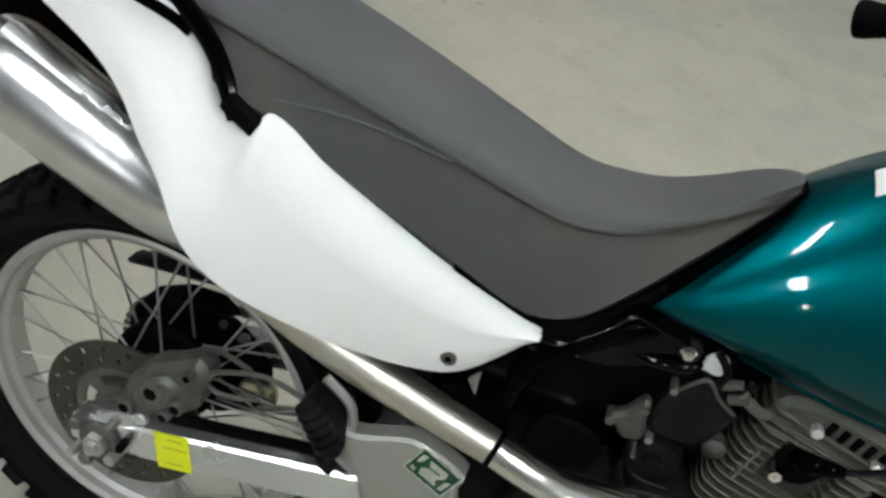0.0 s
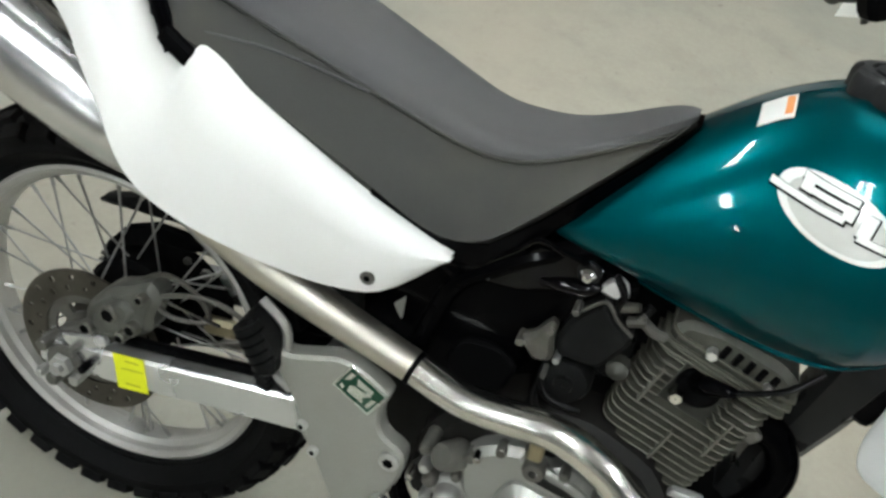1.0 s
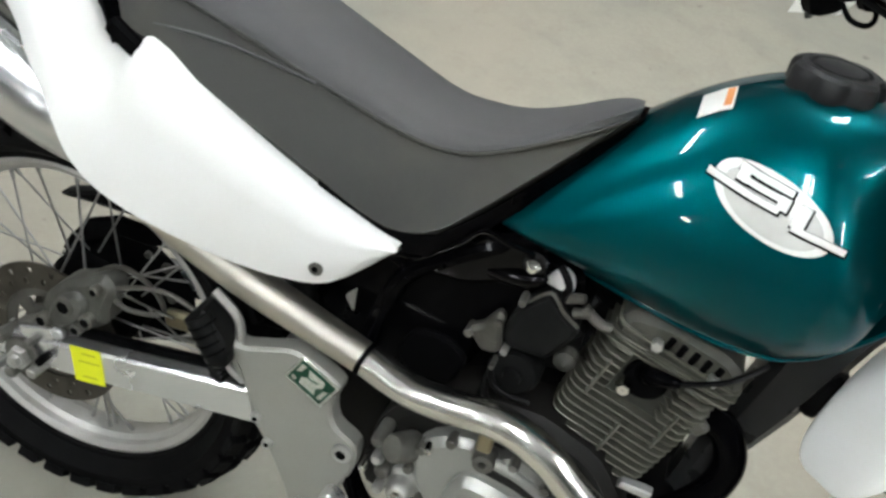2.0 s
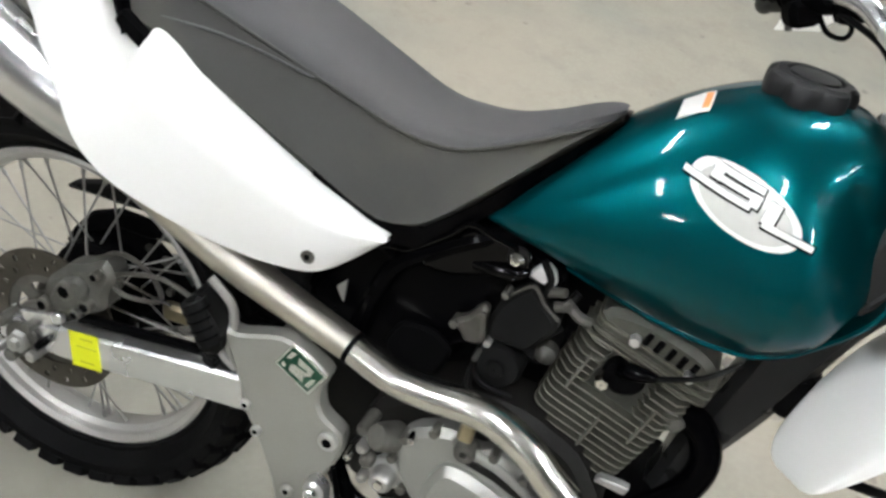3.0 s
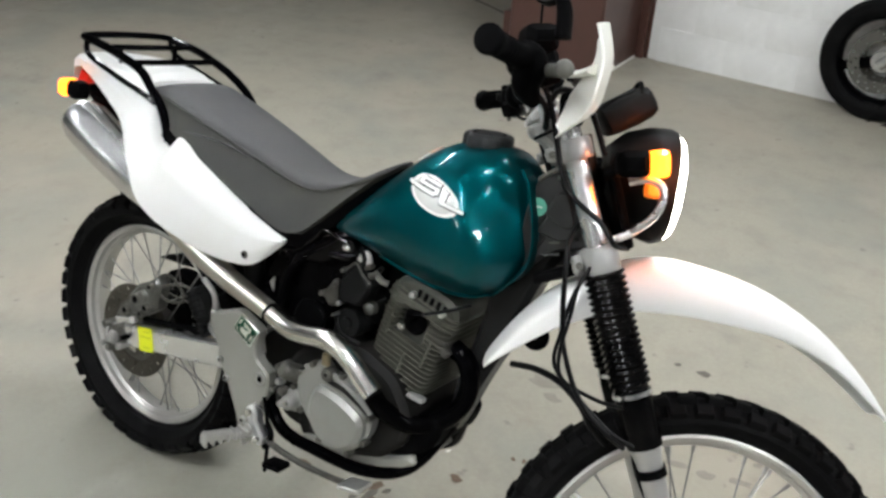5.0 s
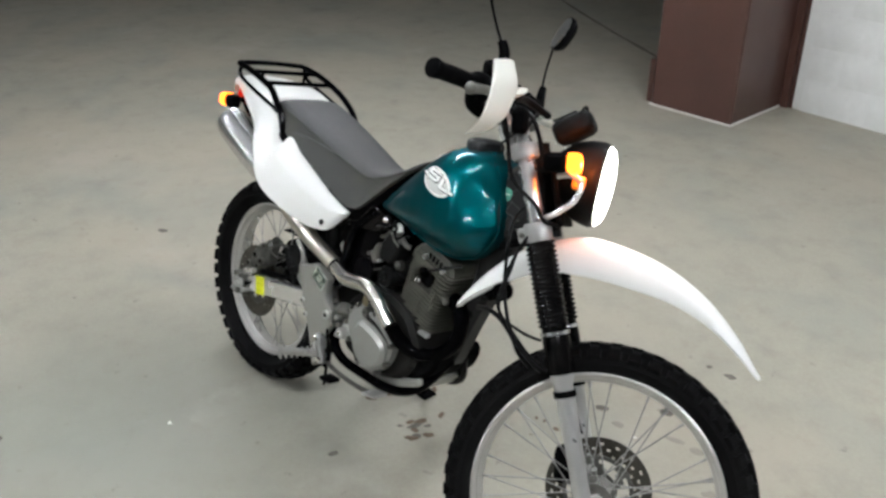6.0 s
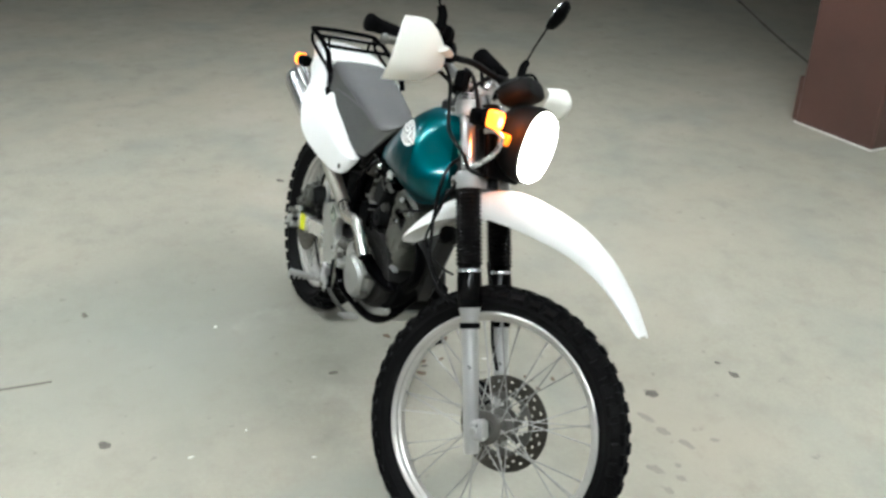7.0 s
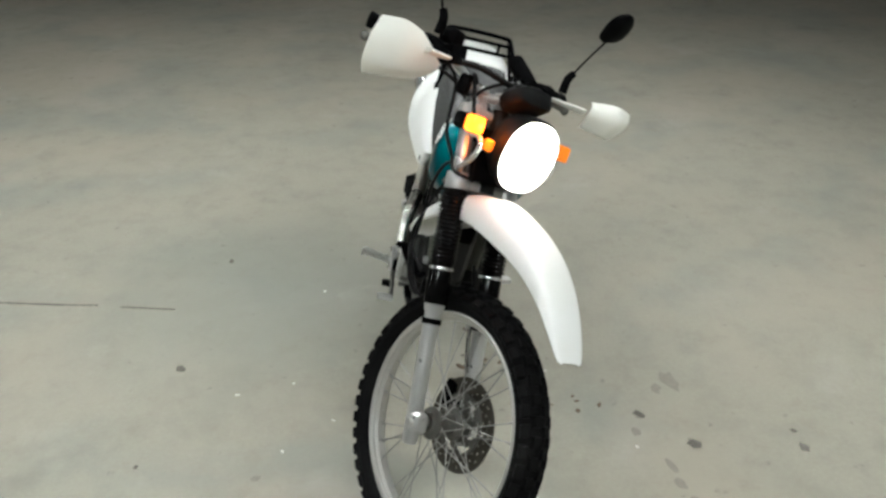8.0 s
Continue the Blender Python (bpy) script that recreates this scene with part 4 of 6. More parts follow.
part("pump_cap", turned([(0.001, -0.100), (0.008, -0.098), (0.012, -0.094), (0.013, -0.08), (0.001, -0.08)], 16, centre=(0.658, 0, 0.628)), BARREL, carb_body)
part("choke_lever", tube([(0.656, -0.09, 0.70), (0.675, -0.092, 0.69), (0.688, -0.088, 0.688)], 0.006, 8), FORGED, carb_body)
for z0 in (0.585, 0.56, 0.535):
    part("vent_hose", tube([(0.60, -0.06, z0 + 0.03), (0.585, -0.085, z0), (0.60, -0.09, z0 - 0.03), (0.64, -0.08, z0 - 0.04)], 0.004, 8), HOSE, bike)
part("intake_boot", tube([(0.64, -0.02, 0.62), (0.69, -0.01, 0.64)], 0.026, 16), BLACK, bike)
part("air_boot", tube([(0.57, -0.02, 0.60), (0.50, -0.01, 0.62)], 0.03, 16), BLACK, bike)
part("fuel_hose", tube([(0.63, -0.07, 0.66), (0.655, -0.085, 0.69), (0.665, -0.08, 0.71)], 0.005, 8), HOSE, bike)
part("fuel_clamp", tube([(0.61, -0.075, 0.668), (0.64, -0.08, 0.705)], 0.003, 6), CHROME, bike)
part("skid_plate", slab([(0.53, 0.264), (0.62, 0.266), (0.70, 0.284), (0.765, 0.316), (0.815, 0.365), (0.800, 0.376), (0.75, 0.350), (0.69, 0.330), (0.61, 0.318), (0.53, 0.294)], -0.086, 0.086, 0.006, 0.014), SILVER, bike, "pale scuffed skid plate under the engine")
part("lower_cover", slab([(0.69, 0.35), (0.735, 0.345), (0.79, 0.362), (0.838, 0.405), (0.852, 0.455), (0.836, 0.475), (0.79, 0.455), (0.74, 0.42)], -0.078, 0.078, 0.01, 0.02), BLACK, bike, "black cover at the foot of the engine")
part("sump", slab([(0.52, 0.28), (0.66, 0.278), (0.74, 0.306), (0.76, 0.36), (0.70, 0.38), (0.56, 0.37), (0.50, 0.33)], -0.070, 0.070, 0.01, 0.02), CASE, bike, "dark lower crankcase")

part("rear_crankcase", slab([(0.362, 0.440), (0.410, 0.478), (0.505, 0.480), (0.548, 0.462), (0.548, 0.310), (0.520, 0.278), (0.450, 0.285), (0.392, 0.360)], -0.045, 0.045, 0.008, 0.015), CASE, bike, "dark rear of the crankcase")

# footrest, pedal, stand
arm = slab([(0.450, 0.350), (0.464, 0.362), (0.480, 0.352), (0.483, 0.328), (0.507, 0.303), (0.502, 0.284), (0.484, 0.282), (0.468, 0.306), (0.456, 0.330)], -0.166, -0.140, 0.004, 0.007)
foot = part("footrest", arm, BRIGHT, bike, "serrated bare metal footrest")
for x, z in ((0.465, 0.345), (0.492, 0.297)):
    part("footrest_bolt", disc_y(0.0085, -0.173, -0.160, 12, centre=(x, z)), CHROME, foot)
part("peg", block((0.024, 0.104, 0.014), pose(0.456, -0.212, 0.309, -5, 0, -19), 0.004), ALU, foot)
for k in range(7):
    part("peg_tooth", block((0.027, 0.006, 0.019), pose(0.4705 - 0.0050 * k, -0.171 - 0.0145 * k, 0.311 - 0.0012 * k, 0, 0, -19), 0.002), ALU, foot)
part("pedal_spring", tube([(0.500, -0.150, 0.330), (0.512, -0.150, 0.312), (0.512, -0.150, 0.290), (0.500, -0.150, 0.278)], 0.007, 10), BLACK, foot)
part("brake_pedal", tube([(0.475, -0.15, 0.31), (0.53, -0.152, 0.292), (0.61, -0.15, 0.288), (0.70, -0.152, 0.300), (0.74, -0.158, 0.318)], 0.0065, 10), GRIME, bike, "oily steel brake pedal rod")
part("pedal_pad", block((0.05, 0.045, 0.008), pose(0.745, -0.17, 0.323, 0, -15, 0), 0.003), ALU, bike)
part("pedal_tip", block((0.045, 0.040, 0.012), pose(0.545, -0.160, 0.262, 0, -10, 0), 0.005), BLACK, bike, "black pedal tip")
part("link_rod", tube([(0.475, -0.14, 0.375), (0.50, -0.145, 0.31), (0.505, -0.145, 0.22)], 0.004, 6), BLACK, bike)
part("footrest", flipped(block((0.026, 0.11, 0.018), pose(0.459, -0.195, 0.309, 0, 0, -19), 0.005)), ALU, bike)
part("side_stand", tube([(0.50, 0.11, 0.30), (0.475, 0.20, 0.19), (0.448, 0.298, 0.076)], 0.012, 10), BLACK, bike, "black side stand propping the motorcycle")
part("stand_foot", block((0.07, 0.05, 0.008), pose(0.448, 0.300, 0.0745, 13, 0, 0), 0.003), BLACK, bike)

# tank
TANK = [(0.545, 0.778, 0.738, 0.0796), (0.575, 0.812, 0.734, 0.0959), (0.62, 0.862, 0.729, 0.1102), (0.66, 0.903, 0.724, 0.1193), (0.7, 0.938, 0.72, 0.1265), (0.75, 0.967, 0.716, 0.1336),
        (0.8, 0.976, 0.716, 0.1377), (0.845, 0.975, 0.722, 0.1357), (0.875, 0.961, 0.733, 0.1244), (0.9, 0.938, 0.750, 0.1102), (0.919, 0.905, 0.771, 0.0940), (0.930, 0.876, 0.790, 0.0780), (0.937, 0.848, 0.812, 0.0560)]
UNDER, WAIST, SWELL = 0.42, 0.31, 0.94
CREASE = ([0.70, 0.816, 0.842, 0.909, 0.950, 0.98], [0.905, 0.882, 0.860, 0.812, 0.780, 0.765])


def facet(x, z):
    """How far the flank is pressed in ahead of the crease."""
    top = min(1.0, max(0.0, (0.976 - z) / 0.10))
    d = min(1.0, max(0.0, (x - float(np.interp(z, *CREASE)) + 0.004) / 0.066))
    return 0.050 * top * top * (3 - 2 * top) * d * d * (3 - 2 * d)


rings = []
for q in glide([(a, b, c) for a, b, c, d in TANK], 90):
    w = np.interp(q.x, [t[0] for t in TANK], [t[3] for t in TANK])
    zt, zb = q.y, q.z
    ring = []
    for k in range(64):
        a = 2 * math.pi * k / 64
        s, c = math.sin(a), math.cos(a)
        zm = zb + WAIST * (zt - zb)
        if s >= 0:
            y, z = w * math.copysign(abs(c) ** SWELL, c), zm + (zt - zm) * abs(s) ** 0.85
        else:
            v = min(1, abs(s) / 0.8)
            y, z = math.copysign(w * (1 - UNDER * v ** 1.9) * min(1, (1 - abs(s)) / 0.2 + 0.001), c), zm - (zm - zb) * v
        if abs(y) > 0.035:
            y = math.copysign(max(0.035, abs(y) - facet(q.x, z)), y)
        ring.append(Vector((q.x, y, z)))
    rings.append(ring)
tank = part("fuel_tank", skin(bmesh.new(), rings), TEAL, bike, "glossy metallic teal fuel tank", sharp=60)
for s in (-1, 1):
    lower = []
    for x, _, z, w in TANK:
        lower.append(Vector((x - 0.010 * (x < 0.55), s * max(0.035, (1 - UNDER) * w - 0.5 * facet(x, z)), z)))
    lower = lower[:-4] + [Vector((x, 0.066 * s, z)) for x, z in ((0.887, 0.738), (0.920, 0.778), (0.937, 0.812), (0.9385, 0.845), (0.931, 0.878), (0.920, 0.910), (0.908, 0.940), (0.893, 0.960))]
    lower = glide(lower, 90)
    rings = []
    for i, q in enumerate(lower):
        d = (lower[min(i + 1, 89)] - lower[max(i - 1, 0)]).normalized()
        nrm = Vector((d.z, 0, -d.x))
        rings.append([q + nrm * o + Vector((0, s * y, 0)) for o, y in ((0.0045, -0.002), (0.0045, -0.03), (-0.001, -0.03), (-0.001, -0.003), (0.002, -0.0005))])
    part("tank_seam", skin(bmesh.new(), rings), TEAL, tank, "folded flange round the tank")
cap = bmesh.new()
rings = []
for r, z, lobe in ((0.036, -0.006, 0), (0.043, -0.002, 0.3), (0.0475, 0.008, 1), (0.0475, 0.024, 1), (0.045, 0.030, 0.9), (0.039, 0.0335, 0.4), (0.030, 0.0335, 0), (0.029, 0.030, 0), (0.026, 0.030, 0), (0.025, 0.034, 0), (0.012, 0.035, 0), (0.001, 0.035, 0)):
    rings.append([Vector((r * (1 - 0.13 * lobe * abs(math.sin(3.5 * a)) ** 4) * math.cos(a), r * (1 - 0.13 * lobe * abs(math.sin(3.5 * a)) ** 4) * math.sin(a), z)) for a in (2 * math.pi * k / 84 for k in range(84))])
skin(cap, rings)
part("filler_cap", cap, CAP, tank, "black lobed plastic filler cap", pose(0.788, 0, 0.958, 0, -3, 0) @ Matrix.Scale(0.97, 4), sharp=28)


def on_tank(x, z, out=0.0, side=-1):
    """A point on the tank's flank."""
    w = float(np.interp(x, [t[0] for t in TANK], [t[3] for t in TANK]))
    zt, zb = (float(np.interp(x, [t[0] for t in TANK], [t[i] for t in TANK])) for i in (1, 2))
    zm = zb + WAIST * (zt - zb)
    if z >= zm:
        s = min(1, ((z - zm) / (zt - zm)) ** (1 / 0.85))
        y = w * math.sqrt(1 - s * s) ** SWELL
    else:
        y = w * (1 - UNDER * ((zm - z) / (zm - zb)) ** 1.9)
    return Vector((x, side * (y + out), z))


def decal(name, outline, out, mat, parent, label="", side=-1):
    """A thin skin that follows the tank's flank, filled from its centre."""
    bm = bmesh.new()
    cx, cz = sum(p[0] for p in outline) / len(outline), sum(p[1] for p in outline) / len(outline)
    rings = [[on_tank(cx + (x - cx) * k, cz + (z - cz) * k, o, side) for x, z in outline] for k, o in ((0.04, out), (0.35, out), (0.7, out), (1.0, out), (1.0, out - 0.0025))]
    skin(bm, rings, False)
    bm.faces.new([bm.verts[i] for i in range(len(outline))] if bm.verts.ensure_lookup_table() is None else [])
    return part(name, bm, mat, parent, label)


def slanted(cx, cz, du, dv, w, h, n=6):
    """A bar's outline about a centre, along the badge's slant."""
    ang = radians(-5)
    pts = []
    for i in range(n + 1):
        pts.append((-w / 2 + w * i / n, -h / 2))
    for i in range(n + 1):
        pts.append((w / 2 - w * i / n, h / 2))
    return [(cx + (du + x) * math.cos(ang) - (dv + y) * math.sin(ang), cz + (du + x) * math.sin(ang) + (dv + y) * math.cos(ang)) for x, y in pts]


for side in (-1, 1):
    bx, bz = 0.770, 0.887
    oval = lambda k: [(bx + k * (0.058 * math.cos(a) * math.cos(-0.2) - 0.026 * math.sin(a) * math.sin(-0.2)), bz + k * (0.058 * math.cos(a) * math.sin(-0.2) + 0.026 * math.sin(a) * math.cos(-0.2))) for a in (2 * math.pi * n / 36 for n in range(36))]
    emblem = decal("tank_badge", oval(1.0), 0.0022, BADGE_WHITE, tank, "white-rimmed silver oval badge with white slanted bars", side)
    decal("badge_field", oval(0.84), 0.0031, BADGE, emblem, side=side)
    for mat, grow, out in ((BLACK, 0.0024, 0.0038), (BADGE_WHITE, 0.0, 0.0046)):
        for x, z, w, h in ((0.756, 0.9080, 0.050, 0.0052), (0.7365, 0.9040, 0.010, 0.011), (0.757, 0.9000, 0.045, 0.0050), (0.776, 0.8960, 0.010, 0.011), (0.7405, 0.8922, 0.068, 0.0052),
                           (0.7935, 0.8915, 0.012, 0.019), (0.8140, 0.8795, 0.050, 0.0055)):
            decal("badge_bar" if not grow else "bar_edge", slanted(x + grow * 0.4, z - grow * 0.5, 0, 0, w + grow, h + grow), out, mat, emblem, side=side)


def on_top(x, y, o):
    """A point on the tank's upper skin."""
    w = float(np.interp(x, [t[0] for t in TANK], [t[3] for t in TANK]))
    zt, zb = (float(np.interp(x, [t[0] for t in TANK], [t[i] for t in TANK])) for i in (1, 2))
    zm = zb + WAIST * (zt - zb)
    c = min(1, (abs(y) / w) ** (1 / SWELL))
    return Vector((x, y, zm + (zt - zm) * math.sqrt(1 - c * c) ** 0.85 + o))


def top_patch(x0, x1, y0, y1, o):
    return skin(bmesh.new(), [[on_top(x0 + (x1 - x0) * i / 6, y0 + (y1 - y0) * k / 6, o) for k in range(7)] + [on_top(x0 + (x1 - x0) * i / 6, y1 - (y1 - y0) * k / 6, o - 0.002) for k in range(7)] for i in range(7)])


sticker = part("tank_sticker", top_patch(0.682, 0.708, -0.050, -0.012, 0.0042), PAPER, tank, "small white and orange sticker on the tank")
part("sticker_print", top_patch(0.700, 0.706, -0.046, -0.016, 0.0050), ORANGE, sticker)

# seat
SEAT = [(0.0, 0.884, 0.068, 0.876, 0.080, 0.852), (0.018, 0.897, 0.088, 0.888, 0.10, 0.848), (0.06, 0.903, 0.096, 0.888, 0.118, 0.830), (0.15, 0.884, 0.096, 0.870, 0.122, 0.805), (0.25, 0.861, 0.089, 0.846, 0.122, 0.768),
        (0.35, 0.835, 0.079, 0.820, 0.120, 0.732), (0.43, 0.814, 0.071, 0.802, 0.114, 0.703), (0.48, 0.815, 0.068, 0.805, 0.106, 0.712), (0.52, 0.823, 0.060, 0.820, 0.096, 0.752), (0.56, 0.845, 0.050, 0.842, 0.080, 0.800), (0.60, 0.875, 0.038, 0.867, 0.056, 0.846), (0.622, 0.889, 0.024, 0.880, 0.036, 0.868), (0.633, 0.893, 0.010, 0.885, 0.014, 0.879)]
xs = [t[0] for t in SEAT]
top_rings, side_rings = [], []
for i in range(46):
    x = glide([(t[0], 0, 0) for t in SEAT], 46)[i].x
    zt, wc, zc, wb, zb = (glide([(t[j], 0, 0) for t in SEAT], 46)[i].x for j in range(1, 6))
    half = [(wc + 0.001, zc - 0.004), (wc - 0.002, zc + 0.002), (wc * 0.9, zc + (zt - zc) * 0.55 + 0.003), (wc * 0.6, zt + 0.001), (wc * 0.25, zt + 0.002)]
    top = [(-y, z) for y, z in half] + [(y, z) for y, z in reversed(half)]
    top_rings.append([Vector((x, y, z)) for y, z in top] + [Vector((x, wc * 0.6, zc - 0.012)), Vector((x, -wc * 0.6, zc - 0.012))])
    mid = (zc + zb) / 2
    right = [(wc - 0.004, zc - 0.001), (wc + 0.004, zc - 0.010), (wc * 0.45 + wb * 0.55 + 0.004, mid), (wb + 0.002, zb + 0.012), (wb - 0.006, zb)]
    ring = [(-y, z) for y, z in right] + [(y, z) for y, z in reversed(right)]
    side_rings.append([Vector((x, y, z)) for y, z in ring])
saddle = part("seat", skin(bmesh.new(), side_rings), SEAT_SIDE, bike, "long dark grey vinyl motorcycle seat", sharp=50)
part("seat_cover", skin(bmesh.new(), top_rings), SEAT_TOP, saddle, "grey vinyl seat top, painted lighter as if lit from above", sharp=50)
for s in (-1, 1):
    pts = glide([(t[0], s * (t[2] + 0.002), t[3] - 0.003) for t in SEAT[1:]], 30)
    part("seat_piping", tube(pts, 0.0022, 6, 60), SEAT_SIDE, saddle)
for s in (-1, 1):
    seam = []
    for x, v in ((0.13, 0.62), (0.17, 0.42), (0.21, 0.24), (0.26, 0.11), (0.32, 0.02)):
        wc, zc, wb, zb = (float(np.interp(x, xs, [t[j] for t in SEAT])) for j in (2, 3, 4, 5))
        seam.append((x, s * (wc + (wb - wc) * v + 0.0055), zc + (zb - zc) * v - 0.002))
    part("side_seam", tube(seam, 0.0017, 6, 40), SEAT_TOP, saddle)
pan = []
for x, zt, wc, zc, wb, zb in SEAT[5:]:
    low = 0.020 if x < 0.62 else 0.010
    pan.append([Vector((x + 0.006, y, z)) for y, z in ((-wb - 0.001, zb + 0.008), (-wb + 0.002, zb - low), (wb - 0.002, zb - low), (wb + 0.001, zb + 0.008))])
part("seat_base", skin(bmesh.new(), pan), GLOSS, saddle, "black seat base pan")

# side panels
TOP_EDGE = [(-0.235, -0.080, 0.905), (-0.16, -0.090, 0.908), (-0.052, -0.105, 0.901), (0.02, -0.112, 0.886), (0.068, -0.118, 0.866), (0.102, -0.125, 0.815), (0.134, -0.128, 0.801), (0.154, -0.130, 0.823), (0.216, -0.130, 0.792), (0.293, -0.129, 0.758), (0.372, -0.126, 0.727), (0.456, -0.116, 0.700)]
LOW_EDGE = [(-0.245, -0.078, 0.880), (-0.18, -0.096, 0.868), (-0.067, -0.138, 0.849), (-0.015, -0.150, 0.828), (0.022, -0.165, 0.807), (0.055, -0.185, 0.781), (0.084, -0.197, 0.755), (0.104, -0.200, 0.717), (0.122, -0.199, 0.692), (0.144, -0.194, 0.672), (0.175, -0.185, 0.654),
            (0.223, -0.172, 0.637), (0.285, -0.157, 0.624), (0.347, -0.145, 0.622), (0.400, -0.132, 0.635), (0.458, -0.117, 0.697)]
for s in (-1, 1):
    top, low = glide(TOP_EDGE, 56), glide(LOW_EDGE, 56)
    bm = bmesh.new()
    faces = []
    for inner in (0, 1):
        grid = []
        for a, b in zip(top, low):
            row = []
            for k in range(11):
                v = k / 10
                q = a.lerp(b, v)
                q.y -= 0.014 * math.sin(math.pi * v) * min(1, max(0.15, (q.x + 0.2) * 3)) + 0.004 * math.exp(-((v - 0.32) / 0.08) ** 2)
                q.y += 0.007 * math.exp(-((q.x - 0.07) / 0.05) ** 2 - ((v - 0.42) / 0.16) ** 2) - 0.004 * math.exp(-((q.x - 0.15) / 0.03) ** 2 - ((v - 0.1) / 0.12) ** 2)
                q.y += 0.006 * (v < 0.05) + 0.0035 * inner
                row.append(bm.verts.new((q.x, -s * q.y, q.z)))
            grid.append(row)
        faces.append(grid)
        for r0, r1 in zip(grid, grid[1:]):
            for k in range(10):
                bm.faces.new((r0[k], r0[k + 1], r1[k + 1], r1[k]))
    a, b = faces
    for i in range(55):
        for k in (0, 10):
            bm.faces.new((a[i][k], a[i + 1][k], b[i + 1][k], b[i][k]))
    for k in range(10):
        for i in (0, 55):
            bm.faces.new((a[i][k], a[i][k + 1], b[i][k + 1], b[i][k]))
    spot = min((v for row in a for v in row), key=lambda v: (v.co.x - 0.381) ** 2 + (v.co.z - 0.650) ** 2)
    yb = math.copysign(abs(spot.co.y) + 0.001, s)
    panel = part("side_panel", bm, WHITE, bike, "large white plastic side panel", sharp=50)
    part("panel_bolt", disc_y(0.0085, yb - 0.002 * s, yb + 0.002 * s, 18, centre=(0.381, 0.650)), FORGED, panel, "recessed panel bolt with washer")
    part("bolt_socket", disc_y(0.004, yb + 0.0021 * s, yb + 0.0026 * s, 6, centre=(0.381, 0.650)), BLACK, panel)
tail_rings = []
for q in glide([(-0.30, 0.872, 0.055), (-0.285, 0.896, 0.066), (-0.235, 0.908, 0.078), (-0.15, 0.914, 0.086), (-0.05, 0.910, 0.098), (0.0, 0.895, 0.100)], 20):
    w, z = q.z, q.y
    tail_rings.append([Vector((q.x, y, zz)) for y, zz in ((-w, z - 0.026), (-w, z - 0.006), (-w * 0.86, z + 0.002), (-w * 0.4, z + 0.006), (w * 0.4, z + 0.006), (w * 0.86, z + 0.002), (w, z - 0.006), (w, z - 0.026))])
part("tail_cover", skin(bmesh.new(), tail_rings), WHITE, bike, "white tail cover under the rack")
part("tail_light", block((0.05, 0.10, 0.05), pose(-0.275, 0, 0.845, 0, 20, 0), 0.01), RED_LENS, bike, "red tail lamp")
part("inner_mudguard", tube([(0.20, 0, 0.68), (0.05, 0, 0.70), (-0.10, 0, 0.735), (-0.24, 0, 0.80), (-0.30, 0, 0.83)], [0.05, 0.055, 0.055, 0.045, 0.03], 14, flat=0.25), BLACK, bike, "black inner rear mudguard")
for s in (-1, 1):
    stalk = part("indicator", tube([(-0.19, 0.06 * s, 0.845), (-0.19, 0.11 * s, 0.845)], 0.009, 10), BLACK, bike, "black indicator stalk with amber lens")
    part("lamp_body", block((0.04, 0.045, 0.04), pose(-0.180, 0.128 * s, 0.843), 0.01), BLACK, stalk)
    part("lamp_lens", block((0.03, 0.044, 0.038), pose(-0.215, 0.128 * s, 0.841), 0.010), AMBER if s < 0 else AMBER_DULL, stalk, "amber lens")

# rack
rack = part("luggage_rack", tube([(-0.17, -0.115, 0.957), (-0.09, -0.115, 0.948), (0.0, -0.115, 0.928), (0.04, -0.116, 0.90), (0.085, -0.118, 0.86), (0.118, -0.124, 0.805)], 0.0095, 10), GLOSS, bike, "black tubular steel luggage rack")
part("rack_rail", tube([(-0.17, 0.115, 0.957), (-0.09, 0.118, 0.948), (-0.02, 0.122, 0.93), (0.02, 0.13, 0.912), (0.065, 0.138, 0.882), (0.095, 0.142, 0.845)], 0.009, 10), GLOSS, rack)
part("rack_hoop", tube([(-0.17, -0.115, 0.957), (-0.195, -0.105, 0.959), (-0.203, 0, 0.961), (-0.195, 0.105, 0.959), (-0.17, 0.115, 0.957)], 0.0075, 10), GLOSS, rack)
for x, z in ((-0.115, 0.950), (-0.03, 0.935)):
    part("rack_bar", tube([(x, -0.114, z), (x, 0.118, z)], 0.0065, 8), GLOSS, rack)
for s in (-1, 1):
    part("lower_rail", tube([(-0.18, 0.112 * s, 0.955), (-0.165, 0.118 * s, 0.925), (-0.07, 0.119 * s, 0.90), (0.03, 0.118 * s, 0.880), (0.06, 0.119 * s, 0.87)], 0.006, 8), GLOSS, rack)
    part("rack_foot", block((0.05, 0.014, 0.022), pose(0.128, 0.128 * s, 0.812, 0, 28, 0), 0.005), BLACK, rack)
    part("rack_post", tube([(-0.115, 0.075 * s, 0.948), (-0.115, 0.07 * s, 0.905)], 0.005, 8), GLOSS, rack)

# ---- fork, front wheel, lamp and bars, turned with the steering ----
front = spoked_wheel("front_wheel", HEAD @ pose(0.018, 0, 0.0), 0.279, 0.046, 0.345, 0.078, 0.040, KNOBS_FRONT, 46, "spoked front wheel with knobbly tyre")
part("brake_disc", polar(0.074, 0.120, 8, 144, 0.062, 0.004, lambda i, j: i in (1, 3, 5) and (j + 2 * i) % 8 in (0, 1)), DISC, front, "drilled steel front brake disc")
part("disc_carrier", polar(0.025, 0.080, 6, 72, 0.058, 0.007, lambda i, j: i in (2, 3, 4) and (j - 2 * i) % 12 in (1, 2, 3, 4, 5, 6, 7)), FORGED, front)
